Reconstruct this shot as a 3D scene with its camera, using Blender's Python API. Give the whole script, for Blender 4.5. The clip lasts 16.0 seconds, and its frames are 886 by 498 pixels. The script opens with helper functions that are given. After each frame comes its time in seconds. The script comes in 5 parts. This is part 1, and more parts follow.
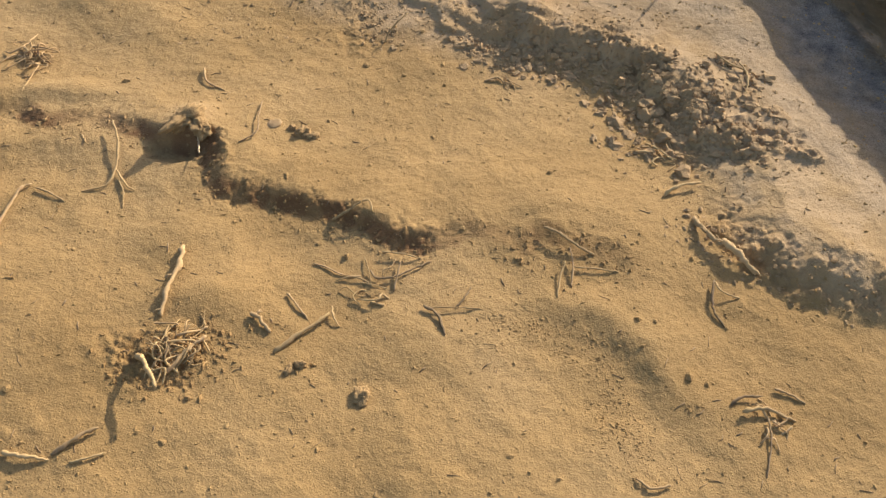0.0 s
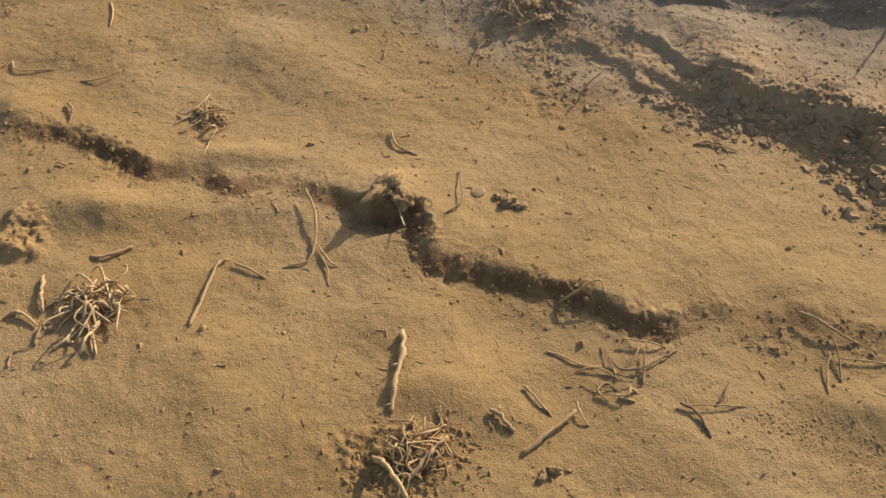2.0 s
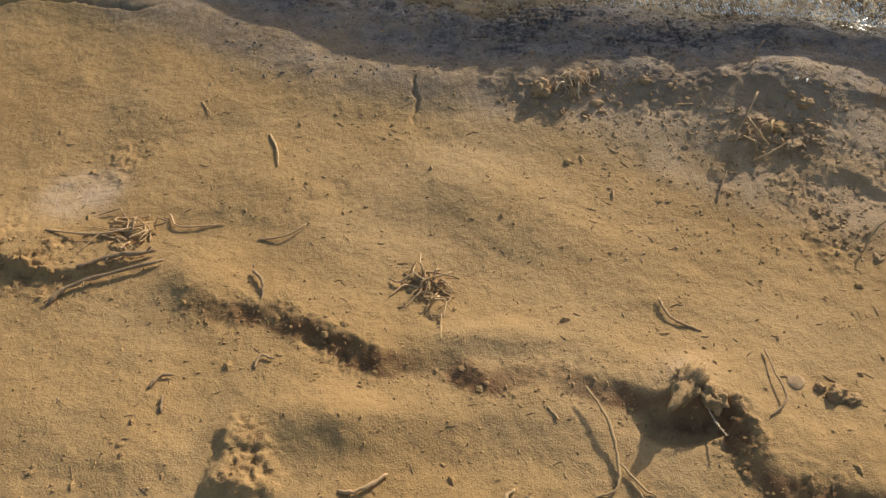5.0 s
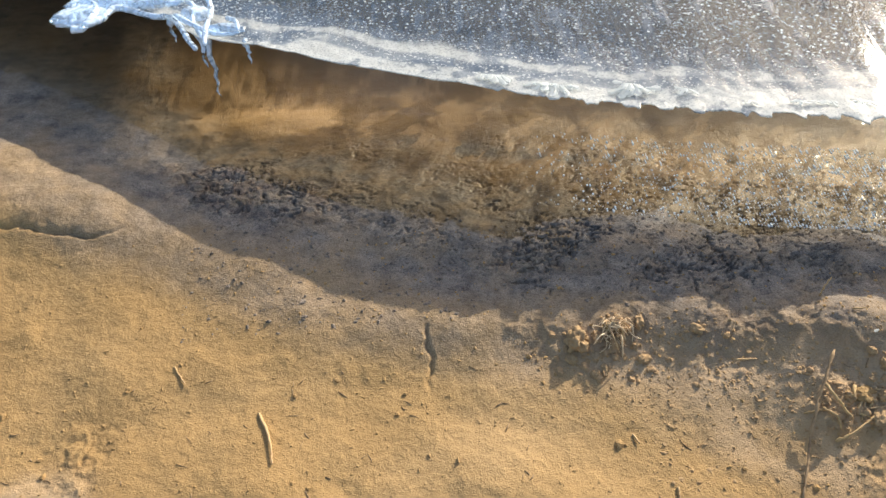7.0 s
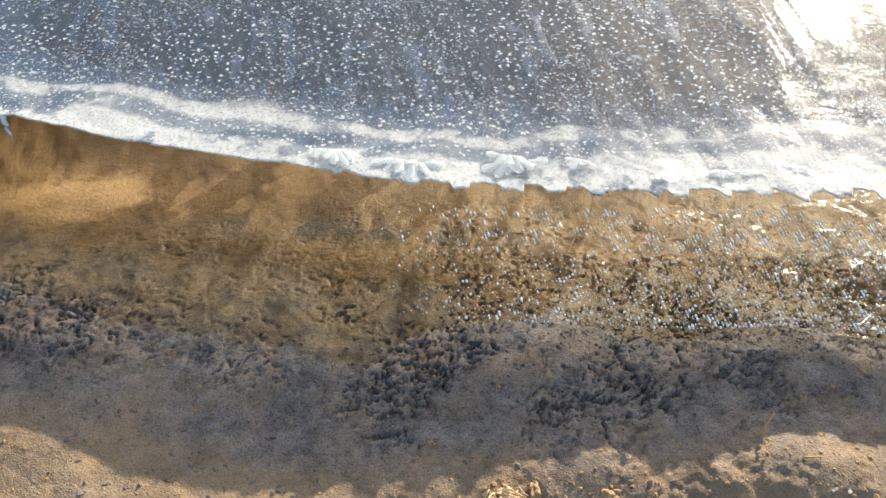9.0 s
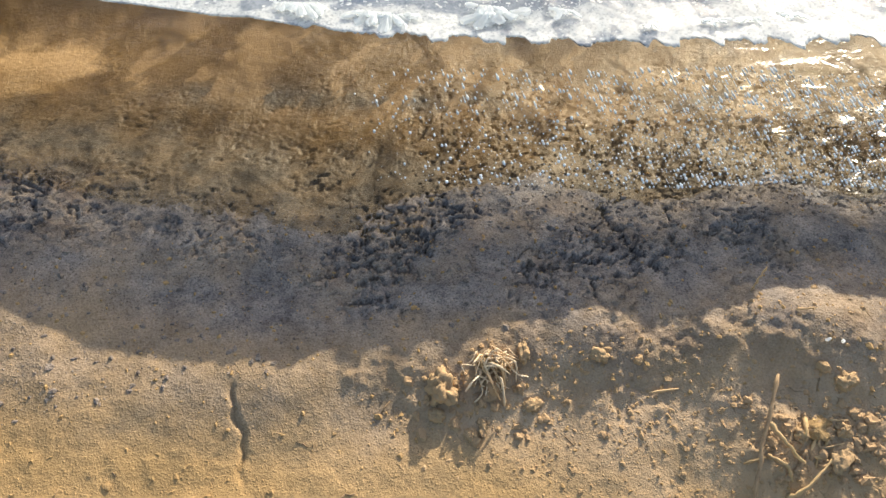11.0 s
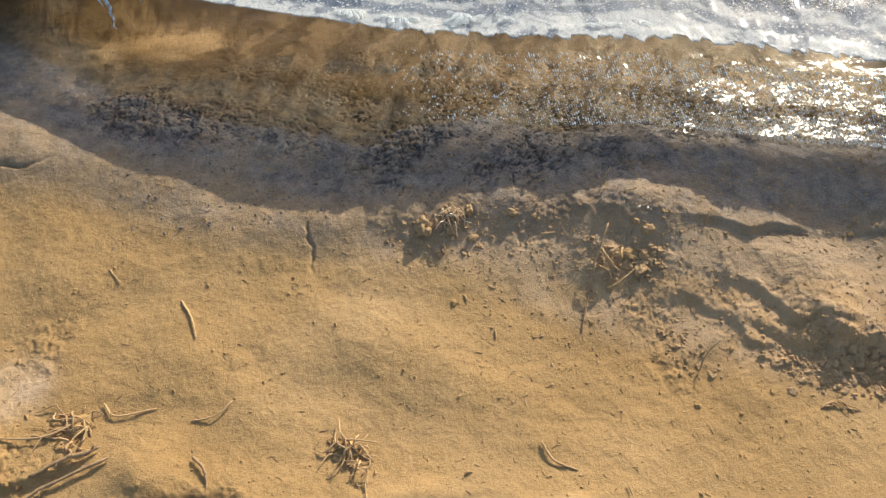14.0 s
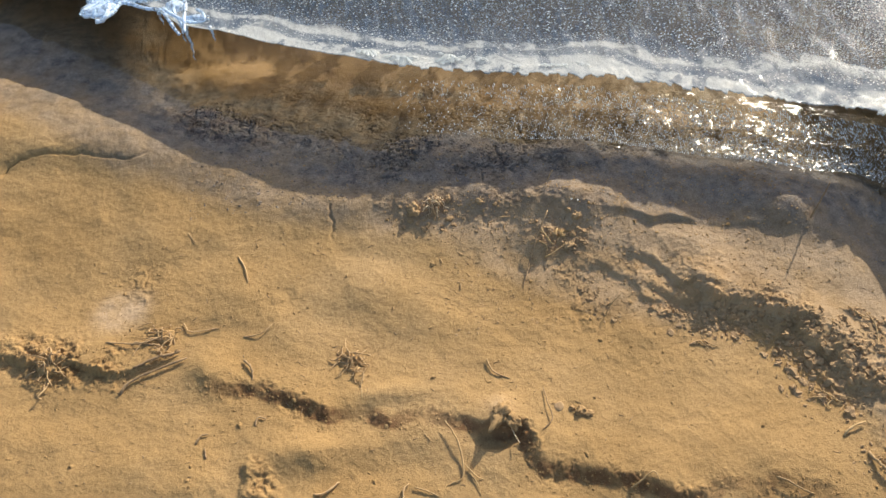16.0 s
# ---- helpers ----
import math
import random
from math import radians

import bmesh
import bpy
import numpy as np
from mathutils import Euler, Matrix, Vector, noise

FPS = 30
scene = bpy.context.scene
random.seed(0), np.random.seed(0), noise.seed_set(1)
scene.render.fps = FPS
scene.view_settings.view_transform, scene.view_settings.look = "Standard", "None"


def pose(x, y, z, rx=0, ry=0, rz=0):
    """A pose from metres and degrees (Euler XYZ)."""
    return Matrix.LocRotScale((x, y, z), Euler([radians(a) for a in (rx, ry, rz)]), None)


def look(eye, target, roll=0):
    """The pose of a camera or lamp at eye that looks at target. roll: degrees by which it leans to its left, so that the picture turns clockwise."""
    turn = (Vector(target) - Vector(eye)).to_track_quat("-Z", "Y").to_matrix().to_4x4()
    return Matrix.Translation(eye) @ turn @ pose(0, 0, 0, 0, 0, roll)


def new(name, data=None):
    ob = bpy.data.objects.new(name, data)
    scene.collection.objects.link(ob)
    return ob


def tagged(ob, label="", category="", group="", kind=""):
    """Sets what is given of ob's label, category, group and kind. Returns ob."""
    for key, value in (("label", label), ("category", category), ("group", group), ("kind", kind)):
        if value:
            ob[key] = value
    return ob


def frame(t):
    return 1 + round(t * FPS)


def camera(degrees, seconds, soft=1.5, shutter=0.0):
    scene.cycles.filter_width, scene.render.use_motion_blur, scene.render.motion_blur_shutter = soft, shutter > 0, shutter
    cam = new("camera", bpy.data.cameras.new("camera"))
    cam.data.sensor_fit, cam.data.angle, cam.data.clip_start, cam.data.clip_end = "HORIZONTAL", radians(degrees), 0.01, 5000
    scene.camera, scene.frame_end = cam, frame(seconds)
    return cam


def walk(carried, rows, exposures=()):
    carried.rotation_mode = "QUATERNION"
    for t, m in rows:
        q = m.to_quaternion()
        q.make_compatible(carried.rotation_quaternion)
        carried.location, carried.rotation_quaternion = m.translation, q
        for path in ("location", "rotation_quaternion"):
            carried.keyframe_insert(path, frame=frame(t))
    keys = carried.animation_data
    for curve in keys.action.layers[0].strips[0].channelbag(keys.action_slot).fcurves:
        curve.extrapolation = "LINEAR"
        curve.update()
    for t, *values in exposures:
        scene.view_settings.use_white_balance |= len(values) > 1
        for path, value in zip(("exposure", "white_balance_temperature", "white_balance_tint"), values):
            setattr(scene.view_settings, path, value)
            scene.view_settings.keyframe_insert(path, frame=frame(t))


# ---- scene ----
cam = camera(54.6, 16.0)
METRES, EYE, TILT, LEAN, TURN = 2.5, 0.704, -50.0, 0.0, 0.0
ROWS = [
    (0.0, 0.0, 0.0, 0.0, 0.0, 0.0, -0.0),
    (0.5, -0.0203, 0.0043, -0.0007, 0.67, 0.51, -0.15),
    (1.0, -0.0405, 0.0049, 0.0051, 1.59, 1.25, -0.43),
    (1.5, -0.06, 0.0104, 0.0147, 1.83, 1.76, -0.46),
    (2.0, -0.0841, 0.0298, 0.0222, 2.08, 1.95, -0.3),
    (2.5, -0.0995, 0.0411, 0.0323, 2.19, 2.11, -0.15),
    (3.0, -0.1247, 0.057, 0.0449, 2.14, 2.23, 0.09),
    (3.5, -0.1449, 0.0641, 0.0476, 1.84, 2.74, 0.46),
    (4.0, -0.1764, 0.0742, 0.057, 1.42, 3.04, 1.0),
    (6.5, -0.2245, 0.1356, 0.1756, -0.85, 6.1, 3.35),
    (7.0, -0.2324, 0.1544, 0.2069, -1.89, 6.52, 4.19),
    (7.5, -0.2217, 0.183, 0.2256, -3.36, 6.88, 5.09),
    (8.0, -0.2083, 0.205, 0.255, -4.95, 6.45, 6.1),
    (10.5, -0.1883, 0.2766, 0.2775, -10.12, -2.98, 9.57),
    (11.0, -0.1979, 0.2626, 0.2665, -10.04, -3.6, 9.5),
    (11.5, -0.2037, 0.2391, 0.2542, -9.68, -4.08, 9.28),
    (12.0, -0.2046, 0.2054, 0.2496, -9.43, -4.41, 9.2),
    (12.5, -0.2051, 0.1735, 0.2485, -9.23, -4.45, 9.07),
    (13.0, -0.2049, 0.1298, 0.2452, -8.77, -4.4, 8.73),
    (13.5, -0.2032, 0.0888, 0.2366, -8.14, -4.35, 8.36),
    (14.0, -0.2112, 0.0385, 0.2272, -7.54, -4.17, 8.0),
    (14.5, -0.2125, -0.0009, 0.2202, -6.92, -4.03, 7.69),
    (15.0, -0.2058, -0.0498, 0.2217, -6.22, -3.63, 7.26),
    (15.5, -0.1945, -0.0957, 0.219, -5.7, -3.26, 6.93),
    (16.0, -0.1951, -0.1503, 0.205, -4.86, -2.78, 6.36),
]
walk(cam, [(t, pose(0, 0, EYE, TILT, LEAN, TURN) @ pose(METRES * x, METRES * y, METRES * z, 90 + pitch, roll, yaw)) for t, x, y, z, yaw, pitch, roll in ROWS],
     exposures=[(0.0, 1.2), (0.5, 1.34), (1.0, 1.08), (1.5, 0.86), (3.0, 0.87), (3.6, 0.85), (4.2, 0.72), (6.3, 1.33), (8.2, 1.58), (10.3, 1.70), (12.5, 1.46), (14.0, 1.3), (16.0, 1.25)])

# ---- daylight: low winter sun beyond the water, clear sky ----
SUN_ELEV, SUN_TURN = 24.0, 39.0
world = bpy.data.worlds.new("sky")
scene.world = world
world.use_nodes = True
wn = world.node_tree.nodes
sky = wn.new("ShaderNodeTexSky")
sky.sky_type, sky.sun_disc = "NISHITA", False
sky.air_density, sky.dust_density, sky.ozone_density = 1.0, 2.0, 0.8
sky.sun_elevation, sky.sun_rotation = radians(SUN_ELEV), radians(SUN_TURN)
wn["Background"].inputs[1].default_value = 0.097
world.node_tree.links.new(sky.outputs[0], wn["Background"].inputs[0])
to_sun = Vector((math.sin(radians(SUN_TURN)) * math.cos(radians(SUN_ELEV)), math.cos(radians(SUN_TURN)) * math.cos(radians(SUN_ELEV)), math.sin(radians(SUN_ELEV))))
sun_data = bpy.data.lights.new("sun", "SUN")
sun_data.energy, sun_data.angle, sun_data.color = 3.2, radians(0.53), (1.0, 0.92, 0.77)
sun = new("sun", sun_data)
sun.matrix_world = look(to_sun * 20, (0, 0, 0))

# ---- materials ----
def material(name):
    m = bpy.data.materials.new(name)
    m.use_nodes = True
    m.node_tree.nodes.clear()
    return m, m.node_tree.nodes, m.node_tree.links


def node(nodes, kind, **kw):
    n = nodes.new(kind)
    for k, v in kw.items():
        if k == "ramp":
            while len(n.color_ramp.elements) < len(v):
                n.color_ramp.elements.new(0.5)
            for e, (p, c) in zip(n.color_ramp.elements, v):
                e.position, e.color = p, (*c, 1) if len(c) == 3 else c
        elif k == "blend":
            n.data_type, n.blend_type = "RGBA", v
        elif k == "op":
            n.operation = v
        elif k == "attr":
            n.attribute_name = v
        else:
            n.inputs[k.replace("_", " ")].default_value = v
    return n


def soil_material():
    m, n, l = material("dry_silty_sand")
    out, b = n.new("ShaderNodeOutputMaterial"), node(n, "ShaderNodeBsdfPrincipled", Roughness=0.93)
    b.inputs["Specular IOR Level"].default_value = 0.25
    co = n.new("ShaderNodeTexCoord")
    big = node(n, "ShaderNodeTexNoise", Scale=3.2, Detail=4.0, Roughness=0.5)
    grain = node(n, "ShaderNodeTexNoise", Scale=560.0, Detail=3.0, Roughness=0.6)
    mid = node(n, "ShaderNodeTexNoise", Scale=210.0, Detail=4.0, Roughness=0.65)
    for t in (big, grain, mid):
        l.new(co.outputs["Object"], t.inputs["Vector"])
    r1 = node(n, "ShaderNodeValToRGB", ramp=[(0.3, (0.286, 0.172, 0.065)), (0.5, (0.336, 0.209, 0.086)), (0.72, (0.377, 0.245, 0.114))])
    l.new(big.outputs["Fac"], r1.inputs["Fac"])
    r2 = node(n, "ShaderNodeValToRGB", ramp=[(0.3, (0.84, 0.83, 0.82)), (0.55, (1, 1, 1)), (0.75, (1.08, 1.07, 1.05))])
    l.new(mid.outputs["Fac"], r2.inputs["Fac"])
    r3 = node(n, "ShaderNodeValToRGB", ramp=[(0.30, (0.42, 0.40, 0.37)), (0.5, (1, 1, 1)), (0.72, (1.28, 1.27, 1.22))])
    l.new(grain.outputs["Fac"], r3.inputs["Fac"])
    m1, m2 = node(n, "ShaderNodeMix", blend="MULTIPLY", Factor=0.8), node(n, "ShaderNodeMix", blend="MULTIPLY", Factor=0.28)
    l.new(r1.outputs[0], m1.inputs[6])
    l.new(r2.outputs[0], m1.inputs[7])
    l.new(m1.outputs[2], m2.inputs[6])
    l.new(r3.outputs[0], m2.inputs[7])
    # grey-brown mud, also used as the painted tone of the shaded band
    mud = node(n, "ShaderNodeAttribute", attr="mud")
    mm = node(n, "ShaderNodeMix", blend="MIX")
    mud_shade_col = node(n, "ShaderNodeMix", blend="MULTIPLY", Factor=1.0)
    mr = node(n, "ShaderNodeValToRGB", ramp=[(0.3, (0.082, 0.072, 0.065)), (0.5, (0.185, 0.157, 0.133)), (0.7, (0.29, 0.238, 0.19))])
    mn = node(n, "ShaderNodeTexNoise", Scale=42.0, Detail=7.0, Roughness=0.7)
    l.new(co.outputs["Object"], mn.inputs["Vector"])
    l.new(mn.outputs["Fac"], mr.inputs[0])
    l.new(mr.outputs[0], mud_shade_col.inputs[6])
    l.new(r3.outputs[0], mud_shade_col.inputs[7])
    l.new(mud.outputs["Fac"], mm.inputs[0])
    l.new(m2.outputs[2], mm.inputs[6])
    l.new(mud_shade_col.outputs[2], mm.inputs[7])
    # brown tint of bare soil, which also paints the shade of ledge faces
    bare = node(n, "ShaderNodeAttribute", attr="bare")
    mb, bare_shade_tint = node(n, "ShaderNodeMix", blend="MIX"), node(n, "ShaderNodeMix", blend="MULTIPLY", Factor=1.0)
    bare_shade_tint.inputs[7].default_value = (0.56, 0.46, 0.46, 1)
    l.new(mm.outputs[2], bare_shade_tint.inputs[6])
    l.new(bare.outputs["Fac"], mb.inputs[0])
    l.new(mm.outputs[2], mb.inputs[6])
    l.new(bare_shade_tint.outputs[2], mb.inputs[7])
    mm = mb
    # paler soil; on the bed it also paints wisps of sunlight
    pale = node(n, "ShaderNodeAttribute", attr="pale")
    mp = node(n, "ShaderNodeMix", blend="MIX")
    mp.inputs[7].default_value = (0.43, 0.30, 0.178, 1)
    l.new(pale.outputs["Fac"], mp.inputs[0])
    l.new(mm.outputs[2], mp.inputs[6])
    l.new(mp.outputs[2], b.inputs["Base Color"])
    wet = node(n, "ShaderNodeAttribute", attr="wet")
    wr = node(n, "ShaderNodeMapRange")
    wr.inputs["To Min"].default_value, wr.inputs["To Max"].default_value = 0.93, 0.35
    l.new(wet.outputs["Fac"], wr.inputs["Value"])
    l.new(wr.outputs[0], b.inputs["Roughness"])
    # sparse loose grains: some of the cells of a fine net stand proud
    cells = node(n, "ShaderNodeTexVoronoi", Scale=430.0)
    l.new(co.outputs["Object"], cells.inputs["Vector"])
    hump = node(n, "ShaderNodeValToRGB", ramp=[(0.0, (1, 1, 1)), (0.42, (0, 0, 0))])
    l.new(cells.outputs["Distance"], hump.inputs[0])
    sep = n.new("ShaderNodeSeparateColor")
    l.new(cells.outputs["Color"], sep.inputs[0])
    some = node(n, "ShaderNodeValToRGB", ramp=[(0.35, (0.0, 0.0, 0.0)), (1.0, (1, 1, 1))])
    l.new(sep.outputs[0], some.inputs[0])
    grains = node(n, "ShaderNodeMath", op="MULTIPLY")
    l.new(hump.outputs[0], grains.inputs[0])
    l.new(some.outputs[0], grains.inputs[1])
    bp0 = node(n, "ShaderNodeBump", Strength=0.6, Distance=0.0015)
    wide = node(n, "ShaderNodeTexNoise", Scale=75.0, Detail=3.0, Roughness=0.6)
    l.new(co.outputs["Object"], wide.inputs["Vector"])
    bpw = node(n, "ShaderNodeBump", Strength=0.22, Distance=0.006)
    l.new(wide.outputs["Fac"], bpw.inputs["Height"])
    l.new(bpw.outputs[0], bp0.inputs["Normal"])
    l.new(grains.outputs[0], bp0.inputs["Height"])
    bp1, bp2 = node(n, "ShaderNodeBump", Strength=0.75, Distance=0.0009), node(n, "ShaderNodeBump", Strength=0.45, Distance=0.0024)
    l.new(bp0.outputs[0], bp2.inputs["Normal"])
    l.new(grain.outputs["Fac"], bp1.inputs["Height"])
    l.new(mid.outputs["Fac"], bp2.inputs["Height"])
    l.new(bp2.outputs[0], bp1.inputs["Normal"])
    l.new(bp1.outputs[0], b.inputs["Normal"])
    l.new(b.outputs[0], out.inputs[0])
    return m


def water_material():
    m, n, l = material("clear_shallow_water")
    out = n.new("ShaderNodeOutputMaterial")
    clear = node(n, "ShaderNodeBsdfTransparent", Color=(1.0, 0.94, 0.80, 1))
    gloss = node(n, "ShaderNodeBsdfGlossy", Roughness=0.08)
    fr = node(n, "ShaderNodeFresnel", IOR=1.33)
    mx = n.new("ShaderNodeMixShader")
    co = n.new("ShaderNodeTexCoord")
    w1, w2 = node(n, "ShaderNodeTexNoise", Scale=26.0, Detail=3.0), node(n, "ShaderNodeTexNoise", Scale=420.0, Detail=2.0)
    mp = n.new("ShaderNodeMapping")
    mp.inputs["Scale"].default_value = (0.45, 1.0, 1.0)
    l.new(co.outputs["Object"], mp.inputs[0])
    l.new(mp.outputs[0], w1.inputs["Vector"])
    l.new(mp.outputs[0], w2.inputs["Vector"])
    b1, b2 = node(n, "ShaderNodeBump", Strength=0.35, Distance=0.012), node(n, "ShaderNodeBump", Strength=0.6, Distance=0.0005)
    l.new(w1.outputs["Fac"], b1.inputs["Height"])
    l.new(w2.outputs["Fac"], b2.inputs["Height"])
    l.new(b1.outputs[0], b2.inputs["Normal"])
    l.new(b2.outputs[0], gloss.inputs["Normal"])
    l.new(b2.outputs[0], fr.inputs["Normal"])
    l.new(fr.outputs[0], mx.inputs[0])
    l.new(clear.outputs[0], mx.inputs[1])
    l.new(gloss.outputs[0], mx.inputs[2])
    l.new(mx.outputs[0], out.inputs[0])
    return m


def ice_material():
    # UV: metres along the edge, metres back from the edge
    m, n, l = material("bubbly_shelf_ice")
    out = n.new("ShaderNodeOutputMaterial")
    uv = n.new("ShaderNodeUVMap")
    uv.uv_map = "edge"
    sep = n.new("ShaderNodeSeparateXYZ")
    l.new(uv.outputs[0], sep.inputs[0])
    co = n.new("ShaderNodeTexCoord")
    warp = node(n, "ShaderNodeTexNoise", Scale=5.0, Detail=5.0, Roughness=0.45)
    l.new(co.outputs["Object"], warp.inputs["Vector"])

    def mathn(op, a, b):
        q = node(n, "ShaderNodeMath", op=op)
        for k, v in enumerate((a, b)):
            if isinstance(v, (int, float)):
                q.inputs[k].default_value = v
            else:
                l.new(v, q.inputs[k])
        return q.outputs[0]

    def ramp(src, stops):
        r = node(n, "ShaderNodeValToRGB", ramp=[(p, (c, c, c)) for p, c in stops])
        l.new(src, r.inputs[0])
        return r.outputs[0]

    swirl = node(n, "ShaderNodeTexNoise", Scale=5.0, Detail=2.0, Distortion=0.6)
    l.new(co.outputs["Object"], swirl.inputs["Vector"])
    back = mathn("ADD", sep.outputs["Y"], mathn("MULTIPLY", mathn("SUBTRACT", warp.outputs["Fac"], 0.5), 0.16))
    here = n.new("ShaderNodeSeparateXYZ")
    l.new(co.outputs["Object"], here.inputs[0])
    back = mathn("MULTIPLY", back, ramp(here.outputs["X"], [(0.15, 1.0), (0.45, 0.62)]))
    flow = mathn("ADD", back, mathn("MULTIPLY", swirl.outputs["Fac"], 0.30))
    lines = mathn("MULTIPLY_ADD", mathn("SINE", mathn("MULTIPLY", flow, 260.0), 0.0), 0.5)
    lines = mathn("MULTIPLY", lines, ramp(swirl.outputs["Fac"], [(0.5, 0.0), (0.6, 1.0)]))
    rim = mathn("MULTIPLY", ramp(back, [(0.0, 1.0), (0.036, 1.0), (0.042, 0.25), (0.068, 0.15), (0.074, 0.95), (0.088, 0.9), (0.093, 0.10), (0.12, 0.0)]), ramp(lines, [(0.0, 0.78), (0.5, 0.80), (0.9, 1.0)]))
    rim = mathn("MAXIMUM", rim, mathn("MULTIPLY", ramp(mathn("ABSOLUTE", mathn("SUBTRACT", flow, 0.17), 0.0), [(0.0, 0.8), (0.012, 0.0)]), 0.8))
    bub, tiny = node(n, "ShaderNodeTexVoronoi", Scale=120.0), node(n, "ShaderNodeTexVoronoi", Scale=230.0)
    shake, jit = node(n, "ShaderNodeTexNoise", Scale=260.0, Detail=1.0), node(n, "ShaderNodeVectorMath", op="MULTIPLY_ADD")
    l.new(co.outputs["Object"], shake.inputs["Vector"])
    l.new(shake.outputs["Color"], jit.inputs[0])
    jit.inputs[1].default_value = (0.006, 0.006, 0.006)
    l.new(co.outputs["Object"], jit.inputs[2])
    l.new(jit.outputs[0], bub.inputs["Vector"])
    l.new(jit.outputs[0], tiny.inputs["Vector"])
    patch = node(n, "ShaderNodeTexNoise", Scale=7.0, Detail=3.0)
    l.new(co.outputs["Object"], patch.inputs["Vector"])
    dots = mathn("MULTIPLY", ramp(bub.outputs["Distance"], [(0.19, 1.0), (0.29, 0.0)]), ramp(patch.outputs["Fac"], [(0.3, 0.55), (0.6, 1.0)]))
    dots = mathn("MAXIMUM", dots, mathn("MULTIPLY", ramp(tiny.outputs["Distance"], [(0.20, 0.8), (0.30, 0.0)]), ramp(patch.outputs["Fac"], [(0.4, 1.0), (0.65, 0.3)])))
    holes = node(n, "ShaderNodeTexNoise", Scale=17.0, Detail=3.0, Distortion=0.8)
    l.new(co.outputs["Object"], holes.inputs["Vector"])
    grit = node(n, "ShaderNodeTexNoise", Scale=340.0, Detail=2.0)
    l.new(co.outputs["Object"], grit.inputs["Vector"])
    rim = mathn("MULTIPLY", rim, mathn("MULTIPLY", ramp(grit.outputs["Fac"], [(0.36, 0.5), (0.52, 1.0)]), ramp(holes.outputs["Fac"], [(0.40, 0.25), (0.47, 1.0)])))
    white = mathn("MAXIMUM", rim, dots)
    # clear windows through which sunlight reaches the water
    wstretch = n.new("ShaderNodeMapping")
    wstretch.inputs["Scale"].default_value, wstretch.inputs["Rotation"].default_value = (1.5, 0.42, 1.0), (0, 0, 0.75)
    l.new(co.outputs["Object"], wstretch.inputs[0])
    window = node(n, "ShaderNodeTexNoise", Scale=21.0, Detail=7.0, Roughness=0.66, Distortion=1.2)
    l.new(wstretch.outputs[0], window.inputs["Vector"])
    drift = mathn("ADD", sep.outputs["Y"], mathn("MULTIPLY", mathn("SUBTRACT", window.outputs["Fac"], 0.5), 0.34))
    body = ramp(drift, [(0.0, 0.86), (0.08, 0.80), (0.12, 0.50), (0.15, 0.04), (0.42, 0.04), (0.55, 0.5), (0.75, 0.88)])
    body = mathn("MAXIMUM", body, mathn("MULTIPLY", ramp(window.outputs["Fac"], [(0.53, 0.0), (0.57, 0.6), (0.62, 0.85)]), 0.8))
    body = mathn("MAXIMUM", body, mathn("MAXIMUM", ramp(here.outputs["X"], [(0.56, 0.0), (0.70, 0.88)]), ramp(mathn("MULTIPLY", here.outputs["X"], -1.0), [(0.72, 0.0), (0.86, 0.85)])))
    # a hole melted through the sheet, with a ragged outline
    ox, oy = mathn("DIVIDE", mathn("ADD", here.outputs["X"], 0.575), 0.125), mathn("DIVIDE", mathn("SUBTRACT", here.outputs["Y"], 1.995), 0.045)
    hole = mathn("ADD", mathn("ADD", mathn("MULTIPLY", ox, ox), mathn("MULTIPLY", oy, oy)), mathn("MULTIPLY", mathn("SUBTRACT", holes.outputs["Fac"], 0.5), 3.0))
    keep = ramp(mathn("MULTIPLY", hole, 0.5), [(0.46, 0.0), (0.5, 1.0)])
    solid = mathn("MAXIMUM", mathn("MAXIMUM", body, rim), mathn("MAXIMUM", mathn("MULTIPLY", dots, 0.85), 0.28))
    solid = mathn("MULTIPLY", solid, keep)
    clear = node(n, "ShaderNodeBsdfTransparent", Color=(0.98, 0.98, 0.97, 1))
    grey = node(n, "ShaderNodeBsdfPrincipled", Roughness=0.06)
    col = node(n, "ShaderNodeMix", blend="MIX")
    col.inputs[6].default_value, col.inputs[7].default_value = (0.060, 0.088, 0.125, 1), (0.86, 0.86, 0.81, 1)
    l.new(white, col.inputs[0])
    l.new(col.outputs[2], grey.inputs["Base Color"])
    rough = node(n, "ShaderNodeTexNoise", Scale=160.0, Detail=3.0)
    l.new(co.outputs["Object"], rough.inputs["Vector"])
    bp = node(n, "ShaderNodeBump", Strength=0.28, Distance=0.0012)
    l.new(rough.outputs["Fac"], bp.inputs["Height"])
    l.new(bp.outputs[0], grey.inputs["Normal"])
    glow, lit = node(n, "ShaderNodeBsdfTranslucent", Color=(0.82, 0.83, 0.80, 1)), n.new("ShaderNodeMixShader")
    l.new(mathn("MULTIPLY", white, 0.5), lit.inputs[0])
    l.new(grey.outputs[0], lit.inputs[1])
    l.new(glow.outputs[0], lit.inputs[2])
    mx = n.new("ShaderNodeMixShader")
    l.new(solid, mx.inputs[0])
    l.new(clear.outputs[0], mx.inputs[1])
    l.new(lit.outputs[0], mx.inputs[2])
    l.new(mx.outputs[0], out.inputs[0])
    return m


SOIL, WATER, ICE = soil_material(), water_material(), ice_material()

